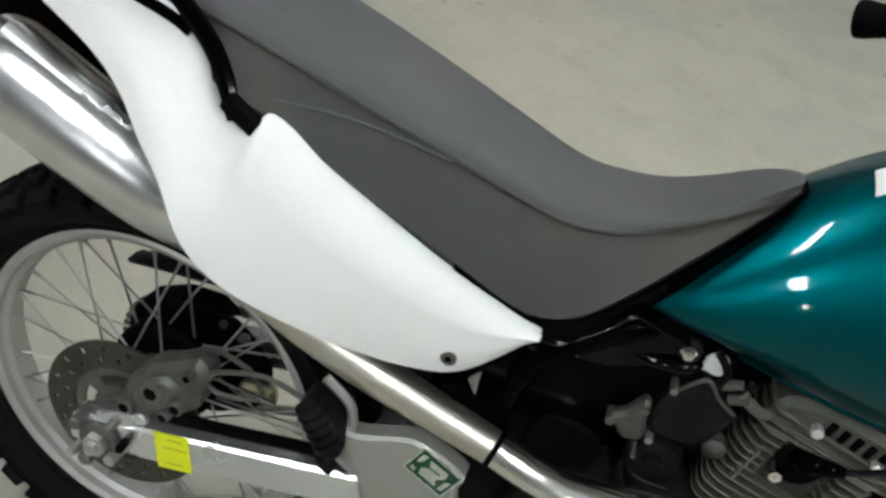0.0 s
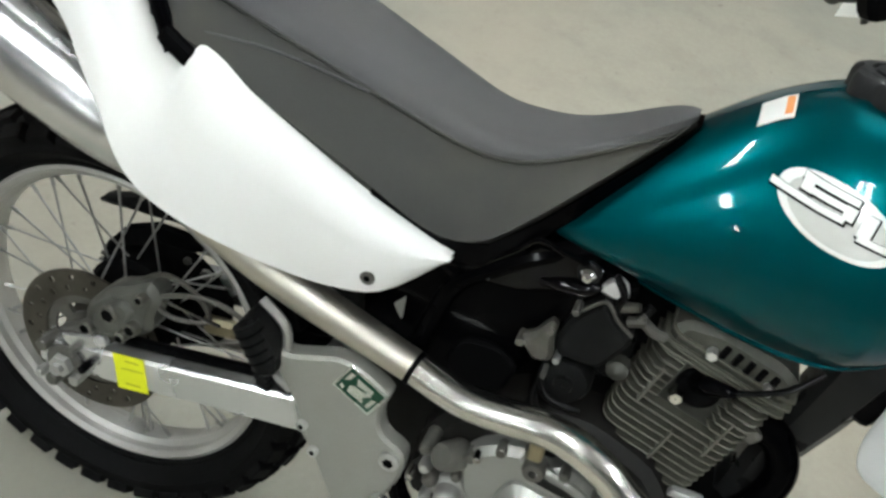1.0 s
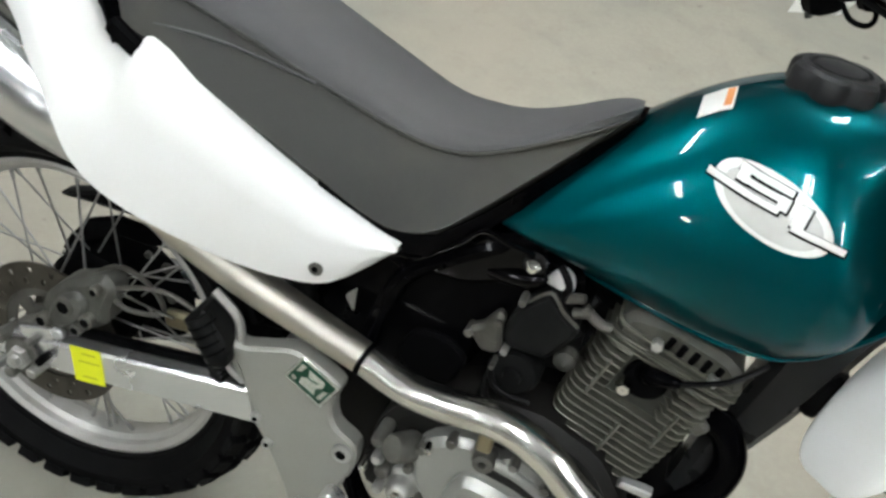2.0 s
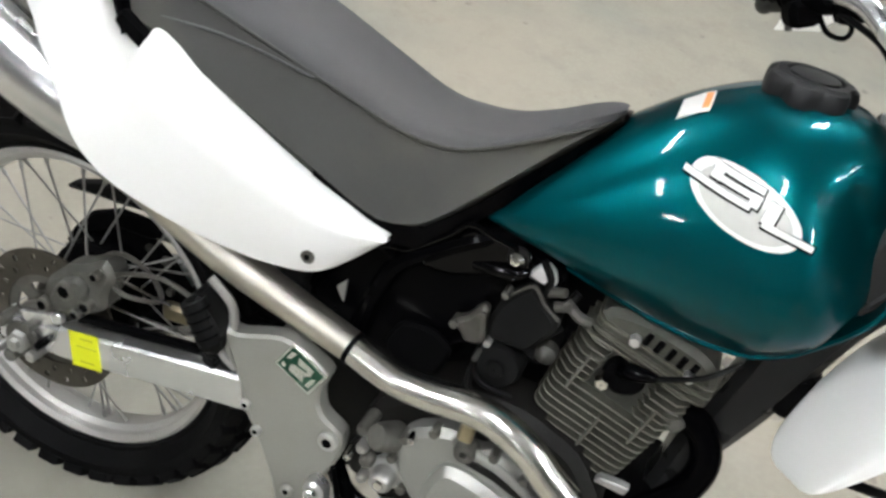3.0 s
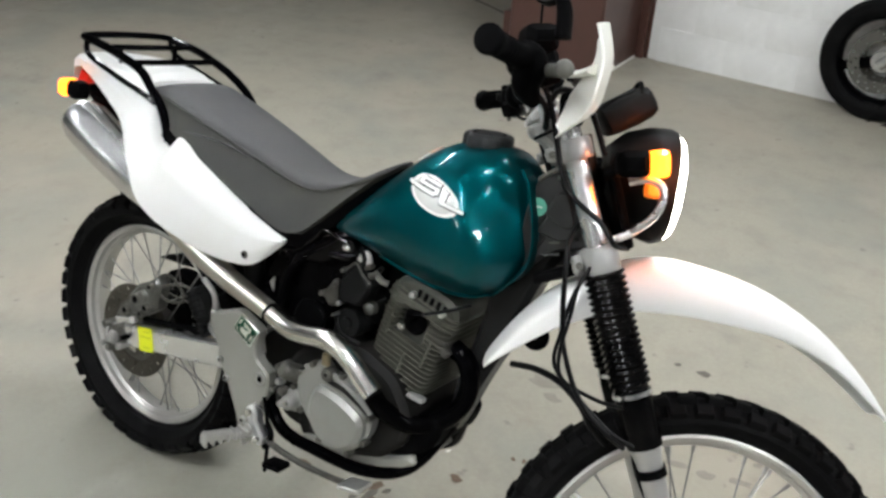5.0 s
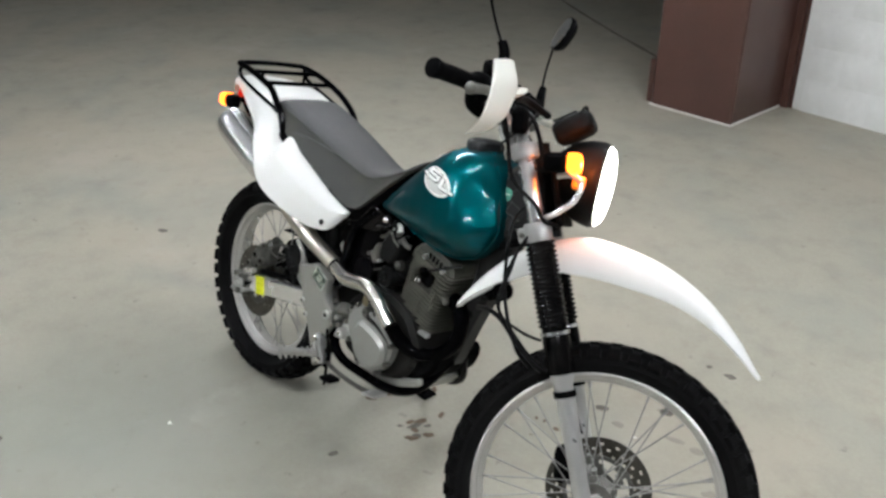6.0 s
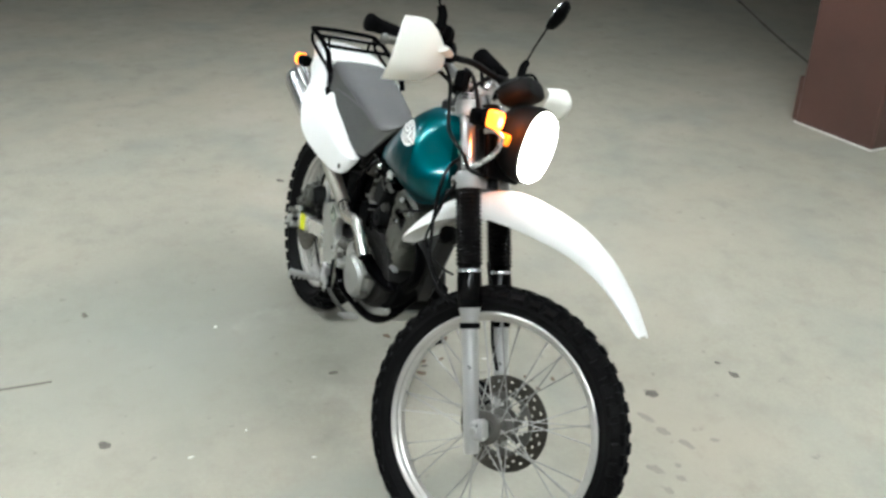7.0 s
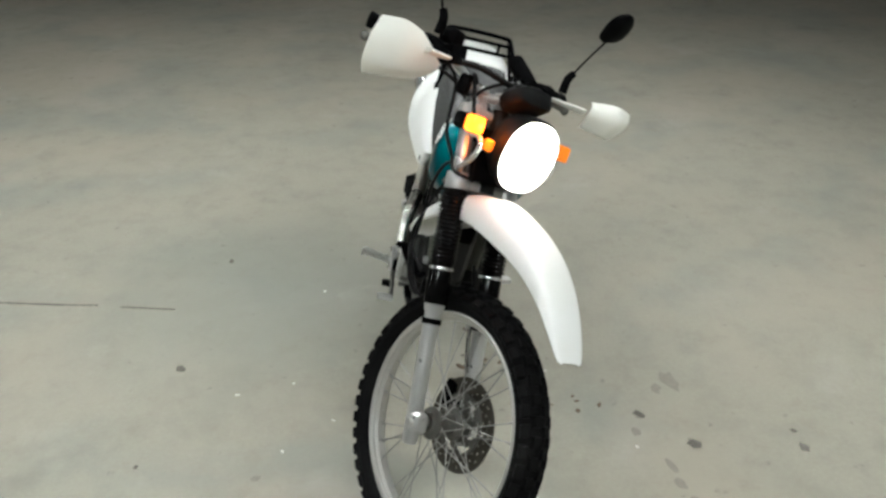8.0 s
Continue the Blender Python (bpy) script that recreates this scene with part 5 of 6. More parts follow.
part("front_axle", disc_y(0.009, -0.11, 0.11, 14, centre=(0.018, 0.0)), ALU, bike, m=HEAD)
FORK_TILT, LEG_Y = 1.8, {-1: -0.080, 1: 0.085}
FORK = HEAD @ pose(0.002, 0, 0, 0, -FORK_TILT, 0)
for s in (-1, 1):
    y = LEG_Y[s]
    leg = part("fork_leg", turned([(0.001, -0.055), (0.016, -0.055), (0.0185, -0.045), (0.019, 0.12), (0.0195, 0.20), (0.0205, 0.262), (0.025, 0.280), (0.0275, 0.300), (0.001, 0.305)], 24), LEG_SILVER, bike, "silver fork lower leg", FORK @ pose(0, y, 0, 90, 0, 0))
    part("axle_clamp", block((0.052, 0.05, 0.036), pose(0.014, 0.0, 0), 0.008), LEG_SILVER, leg)
    part("clamp_ring", turned([(0.017, 0.238), (0.0245, 0.238), (0.0245, 0.252), (0.017, 0.252)], 24), BLACK, leg, "black hose clamp ring")
    prof = [(0.019, 0.285), (0.0285, 0.288), (0.030, 0.30), (0.030, 0.36), (0.0285, 0.372)]
    n = 18
    for k in range(n):
        z0 = 0.388 + (0.575 - 0.388) * k / n
        dz = (0.575 - 0.388) / n
        prof += [(0.0275, z0), (0.0332, z0 + dz * 0.4), (0.0332, z0 + dz * 0.6), (0.0275, z0 + dz * 0.98)]
    prof += [(0.026, 0.578), (0.018, 0.578)]
    part("fork_gaiter", turned(prof, 28), GAITER, leg, "ribbed black rubber fork gaiter", sharp=60)
    part("gaiter_band", turned([(0.028, 0.372), (0.0318, 0.3725), (0.0318, 0.3795), (0.028, 0.380)], 28), SATIN, leg, "bright metal gaiter band")
    part("fork_tube", turned([(0.001, 0.57), (0.0178, 0.57), (0.0178, 0.80), (0.016, 0.806), (0.001, 0.806)], 24), FORK_SILVER, leg, "chromed fork tube")
for z, h in ((0.592, 0.034), (0.770, 0.022)):
    bridge = part("triple_clamp", block((0.05, 0.13, h), pose(-0.004, 0, z), 0.01), CLAMP, bike, "cast aluminium fork clamp", FORK)
    for s in (-1, 1):
        collar = turned([(0.017, -h / 2 - 0.006), (0.027, -h / 2 - 0.006), (0.030, -h / 2), (0.030, h / 2), (0.027, h / 2 + 0.006), (0.017, h / 2 + 0.006)], 24)
        ring = part("clamp_collar", collar, CLAMP, bridge, m=pose(0, LEG_Y[s], z, 90, 0, 0))
        part("pinch_lug", block((0.034, 0.016, h), pose(-0.028, LEG_Y[s], z), 0.005), CLAMP, bridge)
        part("pinch_bolt", disc_y(0.006, LEG_Y[s] - 0.016, LEG_Y[s] + 0.016, 8, centre=(-0.035, z)), CAST, bridge)
part("steering_stem", tube([(0, 0, 0.58), (0, 0, 0.79)], 0.022, 16), CHARCOAL, bike, m=HEAD)
part("steering_stop", slab([(0.955, 0.800), (0.985, 0.818), (1.022, 0.842), (1.026, 0.820), (0.99, 0.800), (0.96, 0.782)], -0.075, -0.03, 0.005, 0.008), BLACK, bike, "black steering stop below the head")
for s in (-1, 1):
    y = -0.003 + 0.041 * s
    riser = part("bar_riser", slab([(-0.052, 0.766), (-0.055, 0.79), (-0.076, 0.806), (-0.079, 0.824), (-0.027, 0.824), (-0.026, 0.806), (-0.020, 0.79), (-0.020, 0.766)], y - 0.018, y + 0.018, 0.005, 0.010), CLAMP, bike, "cast grey handlebar mount", HEAD)
    part("clamp_cap", slab([(-0.079, 0.8255), (-0.078, 0.835), (-0.066, 0.846), (-0.040, 0.846), (-0.028, 0.835), (-0.027, 0.8255)], y - 0.018, y + 0.018, 0.003, 0.004), CLAMP, riser)
    for dx in (-0.017, 0.017):
        for dy in (-0.010, 0.010):
            part("clamp_bolt", tube([(-0.053 + dx, y + dy, 0.840), (-0.053 + dx, y + dy, 0.848)], 0.0042, 8), CAST, riser)

# front mudguard
MUD = [(-0.230, 0.456, 0.455, 0.024), (-0.224, 0.466, 0.461, 0.042), (-0.199, 0.488, 0.472, 0.056), (-0.145, 0.526, 0.491, 0.068), (-0.08, 0.556, 0.506, 0.074), (0.0, 0.572, 0.508, 0.076), (0.08, 0.570, 0.486, 0.075),
       (0.16, 0.535, 0.452, 0.073), (0.24, 0.482, 0.410, 0.069), (0.31, 0.407, 0.350, 0.061), (0.36, 0.321, 0.281, 0.050), (0.385, 0.256, 0.238, 0.040), (0.394, 0.234, 0.230, 0.028)]
curve = [[glide([(t[j], 0, 0) for t in MUD], 44)[i].x for j in range(4)] for i in range(44)]
bm = bmesh.new()
layers = []
for inner in (0, 1):
    grid = []
    for x, zt, ze, w in curve:
        row = []
        for k in range(15):
            a = -math.pi / 2 + math.pi * k / 14
            row.append(bm.verts.new((x - 0.002 * inner, (w - 0.003 * inner) * math.copysign(abs(math.sin(a)) ** 0.75, a), ze + (zt - ze) * abs(math.cos(a)) ** 0.45 - 0.003 * inner)))
        grid.append(row)
    layers.append(grid)
    for r0, r1 in zip(grid, grid[1:]):
        for k in range(14):
            bm.faces.new((r0[k], r0[k + 1], r1[k + 1], r1[k]))
a, b = layers
for i in range(43):
    for k in (0, 14):
        bm.faces.new((a[i][k], a[i + 1][k], b[i + 1][k], b[i][k]))
for k in range(14):
    for i in (0, 43):
        bm.faces.new((a[i][k], a[i][k + 1], b[i][k + 1], b[i][k]))
part("front_mudguard", bm, WHITE, bike, "long white high front mudguard", HEAD, sharp=50)

# headlamp
LAMP = HEAD @ pose(0.124, 0.006, 0.677, 0, 21, 0) @ Matrix.Scale(1.05, 4)
shell = bmesh.new()
rings = []
for x, k, dz in ((0.0, 1.0, 0), (-0.012, 1.05, 0), (-0.04, 1.0, 0.002), (-0.075, 0.82, 0.006), (-0.10, 0.5, 0.01)):
    rings.append([Vector((x, 0.080 * k * math.copysign(abs(math.cos(t)) ** 0.85, math.cos(t)), dz + 0.087 * k * math.copysign(abs(math.sin(t)) ** 0.85, math.sin(t)))) for t in (2 * math.pi * j / 32 for j in range(32))])
skin(shell, rings)
lampbody = part("headlamp", shell, CHARCOAL, bike, "dark headlamp shell with lit lens", LAMP)
lens = bmesh.new()
rings = []
for x, k in ((0.002, 0.98), (0.010, 0.9), (0.016, 0.7), (0.020, 0.4), (0.021, 0.05)):
    rings.append([Vector((x, 0.079 * k * math.copysign(abs(math.cos(t)) ** 0.85, math.cos(t)), 0.086 * k * math.copysign(abs(math.sin(t)) ** 0.85, math.sin(t)))) for t in (2 * math.pi * j / 32 for j in range(32))])
skin(lens, rings)
part("headlamp_lens", lens, LAMP_GLASS, lampbody, "glowing headlamp glass")
for s in (-1, 1):
    part("lamp_bracket", tube([(0.0, 0.10 * s, 0.620), (0.035, 0.118 * s, 0.628), (0.075, 0.122 * s, 0.648), (0.092, 0.122 * s, 0.680), (0.075, 0.120 * s, 0.700), (0.045, 0.115 * s, 0.703)], 0.0062, 8), BRIGHT, bike, "bent metal headlamp bracket", HEAD)
    stalk = part("indicator", tube([(0.02, 0.10 * s, 0.722), (0.045, 0.14 * s, 0.730)], 0.010, 10), BLACK, bike, "black front indicator with amber lens", HEAD)
    part("lamp_body", block((0.050, 0.048, 0.040), pose(0.050, 0.146 * s, 0.729, 0, 12, 0), 0.011), BLACK, stalk)
    part("lamp_lens", block((0.029, 0.049, 0.041), pose(0.087, 0.146 * s, 0.721, 0, 12, 0), 0.011), AMBER if s < 0 else AMBER_DULL, stalk, "amber indicator lens")
glow = bpy.data.lights.new("indicator_bulb", "POINT")
glow.energy, glow.color, glow.shadow_soft_size = 0.9, (1.0, 0.2, 0.02), 0.012
bulb = new("indicator_bulb", glow)
bulb.parent, bulb.matrix_basis = bike, HEAD @ pose(0.114, -0.122, 0.714)
# No lamp: the reflector's shine comes from added emission.
part("side_reflector", block((0.028, 0.014, 0.030), pose(0.084, -0.090, 0.684, 0, 21, 8), 0.005), AMBER_DULL, bike, "amber reflector beside the headlamp, given a faint glow", HEAD)
part("fork_shroud", block((0.014, 0.17, 0.13), pose(0.032, 0, 0.665), 0.004), BLACK, bike, "black panel between the fork legs", HEAD)
dome = []
for x, k in ((0.052, 0.55), (0.047, 0.82), (0.036, 0.96), (0.010, 1.0), (-0.020, 0.98), (-0.040, 0.86), (-0.046, 0.66)):
    dome.append([Vector((x, 0.064 * k * math.copysign(abs(math.cos(t)) ** 0.6, math.cos(t)), 0.030 * k * math.copysign(abs(math.sin(t)) ** 0.6, math.sin(t)))) for t in (2 * math.pi * j / 28 for j in range(28))])
meter = part("meter", skin(bmesh.new(), dome), CHARCOAL, bike, "dark rounded instrument housing above the headlamp", HEAD @ pose(0.080, 0.0, 0.812, 0, -14, 0) @ Matrix.Scale(0.93, 4))
part("meter_face", block((0.06, 0.095, 0.004), pose(-0.006, 0, 0.029), 0.001), GREYCOVER, meter)
part("meter_visor", tube([(0.030, -0.058, 0.016), (0.042, -0.03, 0.030), (0.046, 0, 0.034), (0.042, 0.03, 0.030), (0.030, 0.058, 0.016)], 0.004, 8, 24), BLACK, meter)

# bars and controls
RIGHT_BAR = [(-0.134, -0.352, 0.924), (-0.108, -0.29, 0.914), (-0.080, -0.215, 0.903), (-0.064, -0.145, 0.888), (-0.055, -0.10, 0.862), (-0.051, -0.072, 0.836), (-0.052, -0.045, 0.826)]
LEFT_BAR = [(-0.130, 0.316, 0.909), (-0.098, 0.265, 0.900), (-0.076, 0.213, 0.893), (-0.066, 0.155, 0.890), (-0.060, 0.118, 0.878), (-0.056, 0.085, 0.850), (-0.053, 0.052, 0.828)]
part("handlebar", tube(RIGHT_BAR[1:] + [(-0.053, 0.0, 0.825)] + LEFT_BAR[:0:-1], 0.0112, 14, 90), BRIGHT, bike, "bare alloy handlebar", HEAD)
bracket = part("bar_bracket", block((0.012, 0.042, 0.050), pose(-0.030, 0.088, 0.874, 0, -24, 10), 0.005), CLAMP, bike, "cast bracket beside the handlebar", HEAD)
part("bracket_bolt", disc_y(0.010, -0.004, 0.004, 16), CHROME, bracket, m=pose(-0.038, 0.088, 0.880, 0, -24, 90))
part("bracket_foot", tube([(-0.030, 0.088, 0.872), (-0.034, 0.070, 0.845), (-0.040, 0.058, 0.815)], 0.008, 8), CLAMP, bracket)

part("speedometer", tube([(-0.005, 0.085, 0.880), (-0.03, 0.08, 0.905), (-0.066, 0.072, 0.940), (-0.072, 0.071, 0.946)], [0.018, 0.021, 0.023, 0.020], 18), BLACK, bike, "black tubular meter above the bar clamps", HEAD)
for s in (-1, 1):
    g = glide(RIGHT_BAR if s < 0 else LEFT_BAR, 40)
    grip = part("grip", tube([g[0], g[0].lerp(g[4], 0.15), g[4], g[8], g[11], g[12]], [0.014, 0.0205, 0.0165, 0.0165, 0.018, 0.024], 18), BLACK, bike, "black rubber handgrip", HEAD)
    for k in range(9):
        c0 = g[1].lerp(g[11], k / 9)
        part("grip_rib", tube([c0, c0.lerp(g[12], 0.02)], 0.0178, 14), BLACK, grip)
    turn = pose(0, 0, 0, 0, 0, -14 * s)
    if s < 0:
        housing = part("switch_housing", tube([g[12], g[13], g[15], g[17]], [0.022, 0.0285, 0.028, 0.022], 18), BLACK, bike, "black throttle housing", HEAD)
        part("cable_boot", tube([g[13] + Vector((0.008, 0, -0.006)), Vector((-0.087, -0.226, 0.868)), Vector((-0.080, -0.212, 0.842))], [0.024, 0.021, 0.010], 14), BLACK, housing, "black rubber cable boot")
        part("lever_mount", block((0.040, 0.045, 0.034), Matrix.Translation(g[17]) @ pose(0.016, 0.0, -0.012) @ turn, 0.010), BLACK, housing)
        part("switch_block", block((0.045, 0.055, 0.05), Matrix.Translation(g[20]) @ pose(0.012, 0, 0.012) @ turn, 0.010), BLACK, housing)
    else:
        axis = (g[19] - g[12]).normalized()
        housing = part("switch_housing", tube([g[12], g[13], g[15], g[16]], [0.019, 0.026, 0.026, 0.022], 16), BLACK, bike, "black switch housing with small knobs", HEAD)
        part("housing_half", tube([g[16] + axis * 0.002, g[18], g[19]], [0.024, 0.024, 0.018], 16), BLACK, housing)
        part("switch_pod", block((0.034, 0.040, 0.030), Matrix.Translation(g[15] + Vector((-0.012, 0, -0.020))) @ turn, 0.007), BLACK, housing)
        part("switch_knob", tube([g[14] + Vector((-0.022, 0, 0.006)), g[14] + Vector((-0.033, 0, 0.008))], 0.007, 10), CHARCOAL, housing)
        part("switch_slider", block((0.012, 0.018, 0.008), Matrix.Translation(g[16] + Vector((-0.018, 0, 0.020))) @ turn, 0.002), CHARCOAL, housing)
        part("housing_screw", tube([g[15] + Vector((-0.020, 0.012, -0.034)), g[15] + Vector((-0.020, 0.012, -0.040))], 0.004, 8), CAST, housing)
        part("lever_mount", block((0.035, 0.034, 0.030), Matrix.Translation(g[20]) @ pose(0.012, 0, -0.016) @ turn, 0.008), BLACK, housing)
        part("lever_hook", tube([(-0.070, 0.168, 0.876), (-0.056, 0.158, 0.866), (-0.056, 0.150, 0.852), (-0.066, 0.150, 0.845), (-0.077, 0.160, 0.852), (-0.078, 0.172, 0.868)], 0.0028, 8), BLACK, housing, "curled wire below the switch")
    if s < 0:
        lever_pts = [(-0.055, -0.215, 0.884), (-0.046, -0.255, 0.876), (-0.042, -0.33, 0.867), (-0.054, -0.398, 0.861)]
    else:
        lever_pts = [(-0.050, 0.165, 0.874), (-0.035, 0.19, 0.868), (-0.044, 0.24, 0.866), (-0.072, 0.285, 0.870)]
    lever = part("lever", tube(lever_pts, [0.010, 0.0095, 0.009, 0.0095], 12), CAST, bike, "dull alloy hand lever", HEAD)
    ball = bmesh.new()
    bmesh.ops.create_uvsphere(ball, u_segments=12, v_segments=8, radius=0.012, matrix=Matrix.Translation(lever_pts[-1]))
    part("lever_ball", ball, CAST, lever)
    # guard: a curved shield wrapped round ahead of the grip, inner edge to outer edge, from the top row down
    if s < 0:
        net = [[(0.014, 0.290, 0.900), (0.020, 0.345, 0.909), (-0.002, 0.396, 0.906)], [(0.008, 0.252, 0.875), (0.018, 0.335, 0.870), (-0.007, 0.411, 0.864)],
               [(-0.020, 0.202, 0.848), (0.004, 0.325, 0.838), (-0.019, 0.411, 0.834)], [(-0.038, 0.212, 0.826), (-0.018, 0.320, 0.808), (-0.040, 0.402, 0.803)],
               [(-0.057, 0.245, 0.805), (-0.062, 0.31, 0.792), (-0.077, 0.372, 0.784)]]
    else:
        net = [[(0.035, 0.275, 0.890), (0.058, 0.35, 0.898), (0.045, 0.420, 0.894)], [(0.046, 0.27, 0.872), (0.070, 0.35, 0.870), (0.050, 0.415, 0.866)],
               [(0.036, 0.268, 0.85), (0.060, 0.345, 0.842), (0.036, 0.405, 0.838)], [(0.000, 0.285, 0.824), (0.022, 0.34, 0.814), (0.004, 0.390, 0.814)]]
    rows = [glide(r, 17) for r in net]
    cols = [glide([r[i] for r in rows], 17) for i in range(17)]
    bm = bmesh.new()
    layers = []
    for inner in (0, 1):
        layers.append([[bm.verts.new((q.x - 0.0035 * inner, s * q.y, q.z)) for q in col] for col in cols])
        for r0, r1 in zip(layers[-1], layers[-1][1:]):
            for k in range(16):
                bm.faces.new((r0[k], r0[k + 1], r1[k + 1], r1[k]))
    a, b = layers
    for i in range(16):
        for k in (0, 16):
            bm.faces.new((a[i][k], a[i + 1][k], b[i + 1][k], b[i][k]))
            bm.faces.new((a[k][i], a[k][i + 1], b[k][i + 1], b[k][i]))
    guard = part("hand_guard", bm, IVORY, bike, "curved off-white plastic hand guard", HEAD, sharp=50)
    part("guard_arm", tube([(-0.022, 0.182 * s, 0.874), (-0.004, 0.222 * s, 0.868), (0.010, 0.272 * s, 0.864)], [0.013, 0.017, 0.021], 12, flat=0.35), IVORY, guard)
    # mirror
    root = Vector((-0.014, -0.222, 0.955)) if s < 0 else Vector((-0.012, 0.215, 0.935))
    tip = Vector((0.023, 0.294, 1.062)) if s > 0 else Vector((-0.02, -0.262, 1.10))
    mirror = part("mirror", tube([root, root.lerp(tip, 0.5) + Vector((-0.004, 0, 0)), tip], 0.0028, 8), BLACK, bike, "black oval mirror on a thin stem", HEAD)
    part("stem_boot", tube([root + Vector((-0.01, 0, -0.035)), root, root.lerp(tip, 0.16)], [0.012, 0.0115, 0.0095], 12), BLACK, mirror)
    up = Vector((0.70, -0.09 * s, 0.68)).normalized()
    mid = tip + up * 0.047
    side = Vector((0.33, -0.91, -0.25)) if s > 0 else Vector((-0.80, -0.44, -0.41))
    side = (side - up * side.dot(up)).normalized()
    if s > 0:
        facing = Vector((-0.68, -0.40, 0.61)).normalized()
        up = (up - facing * up.dot(facing)).normalized()
        side = up.cross(facing)
    mm = Matrix.Translation(mid) @ Matrix((up.cross(side), side, up)).transposed().to_4x4()
    headm = bmesh.new()
    rings = [[Vector((x, 0.062 * k * math.copysign(abs(math.cos(t)) ** 0.8, math.cos(t)), 0.045 * k * math.copysign(abs(math.sin(t)) ** 0.8, math.sin(t)))) for t in (2 * math.pi * j / 24 for j in range(24))] for x, k in ((-0.006, 1.0), (0.004, 1.02), (0.016, 0.8), (0.022, 0.3))]
    skin(headm, rings)
    headm.transform(mm)
    part("mirror_head", headm, BLACK, mirror)
    glassm = bmesh.new()
    rings = [[Vector((x, 0.057 * math.copysign(abs(math.cos(t)) ** 0.8, math.cos(t)), 0.041 * math.copysign(abs(math.sin(t)) ** 0.8, math.sin(t)))) for t in (2 * math.pi * j / 24 for j in range(24))] for x in (-0.0085, -0.0062)]
    skin(glassm, rings)
    glassm.transform(mm)
    part("mirror_glass", glassm, MIRROR, mirror)
part("brake_reservoir", block((0.05, 0.06, 0.04), pose(-0.050, -0.160, 0.935, 0, 10, 15), 0.012), BLACK, bike, "black front brake reservoir", HEAD)
part("connector_boot", block((0.036, 0.028, 0.052), pose(-0.018, -0.118, 0.828, 0, 12, 0), 0.012), BLACK, bike, "black rubber connector boot", HEAD)

# cables and hoses
for pts, r in (([(-0.062, -0.17, 0.885), (-0.048, -0.125, 0.84), (-0.052, -0.12, 0.735), (-0.044, -0.12, 0.70), (-0.009, -0.12, 0.650), (0.004, -0.115, 0.615), (0.03, -0.07, 0.60)], 0.0046),
               ([(-0.030, -0.06, 0.66), (-0.060, -0.095, 0.630), (-0.079, -0.107, 0.579), (-0.092, -0.104, 0.53), (-0.102, -0.102, 0.48), (-0.101, -0.113, 0.415), (-0.089, -0.122, 0.370), (-0.066, -0.125, 0.330), (-0.045, -0.11, 0.30)], 0.0042),
               ([(-0.05, 0.16, 0.885), (0.005, 0.10, 0.875), (0.01, -0.02, 0.855), (-0.02, -0.08, 0.80), (-0.02, -0.05, 0.70)], 0.0048),
               ([(-0.080, -0.195, 0.87), (-0.056, -0.125, 0.838), (-0.058, -0.082, 0.812), (-0.050, -0.055, 0.826), (-0.040, -0.066, 0.852), (-0.020, -0.095, 0.862), (0.010, -0.11, 0.83), (0.02, -0.10, 0.75)], 0.0050),
               ([(-0.020, 0.062, 0.895), (-0.042, 0.046, 0.872), (-0.040, 0.040, 0.845), (-0.020, 0.03, 0.80)], 0.0030),
               ([(-0.070, 0.150, 0.872), (-0.058, 0.100, 0.842), (-0.056, 0.078, 0.800), (-0.052, 0.072, 0.74)], 0.0036),
               ([(-0.014, -0.15, 0.874), (-0.002, -0.097, 0.876), (0.012, -0.045, 0.864), (0.026, 0.006, 0.850)], 0.0085),
               ([(-0.075, -0.05, 0.80), (-0.05, -0.085, 0.805), (-0.028, -0.10, 0.812)], 0.0028),
               ([(-0.02, -0.098, 0.600), (-0.058, -0.102, 0.565), (-0.083, -0.106, 0.519), (-0.112, -0.11, 0.465), (-0.114, -0.11, 0.425), (-0.07, -0.115, 0.384), (-0.035, -0.115, 0.365)], 0.0032),
               ([(-0.02, -0.094, 0.595), (-0.066, -0.098, 0.555), (-0.10, -0.102, 0.50), (-0.122, -0.10, 0.45), (-0.10, -0.11, 0.40), (-0.064, -0.115, 0.335), (-0.03, -0.115, 0.30)], 0.0032),
               ([(-0.185, -0.02, 0.448), (-0.15, -0.07, 0.442), (-0.118, -0.105, 0.42), (-0.096, -0.115, 0.38), (-0.088, -0.112, 0.345), (-0.07, -0.10, 0.31)], 0.0055),
               ([(-0.01, 0.02, 0.40), (-0.01, 0.045, 0.30), (-0.012, 0.055, 0.20), (0.0, 0.06, 0.13)], 0.0045)):
    part("control_cable", tube(pts, r, 8, 48), HOSE, bike, m=HEAD)
part("steering_hose", tube([(0.825, 0.02, 1.09), (0.848, 0.02, 1.05), (0.869, 0.02, 1.012), (0.890, 0.02, 0.977), (0.910, 0.02, 0.940), (0.93, 0.02, 0.89)], 0.0055, 8, 40), HOSE, bike, "black hose behind the tank")
part("horn", disc_y(0.023, 0.025, 0.05, 24, centre=(-0.135, 0.474)), BLACK, bike, "round black horn under the front mudguard", HEAD)
part("regulator_box", block((0.03, 0.05, 0.06), pose(0.922, -0.005, 0.668, 0, 18, 0), 0.006), BLACK, bike, "black box on the frame down tube")
part("fork_caliper", block((0.05, 0.05, 0.085), pose(-0.05, 0.075, 0.06, 0, 10, 0), 0.012), BLACK, bike, "black front brake caliper", HEAD)


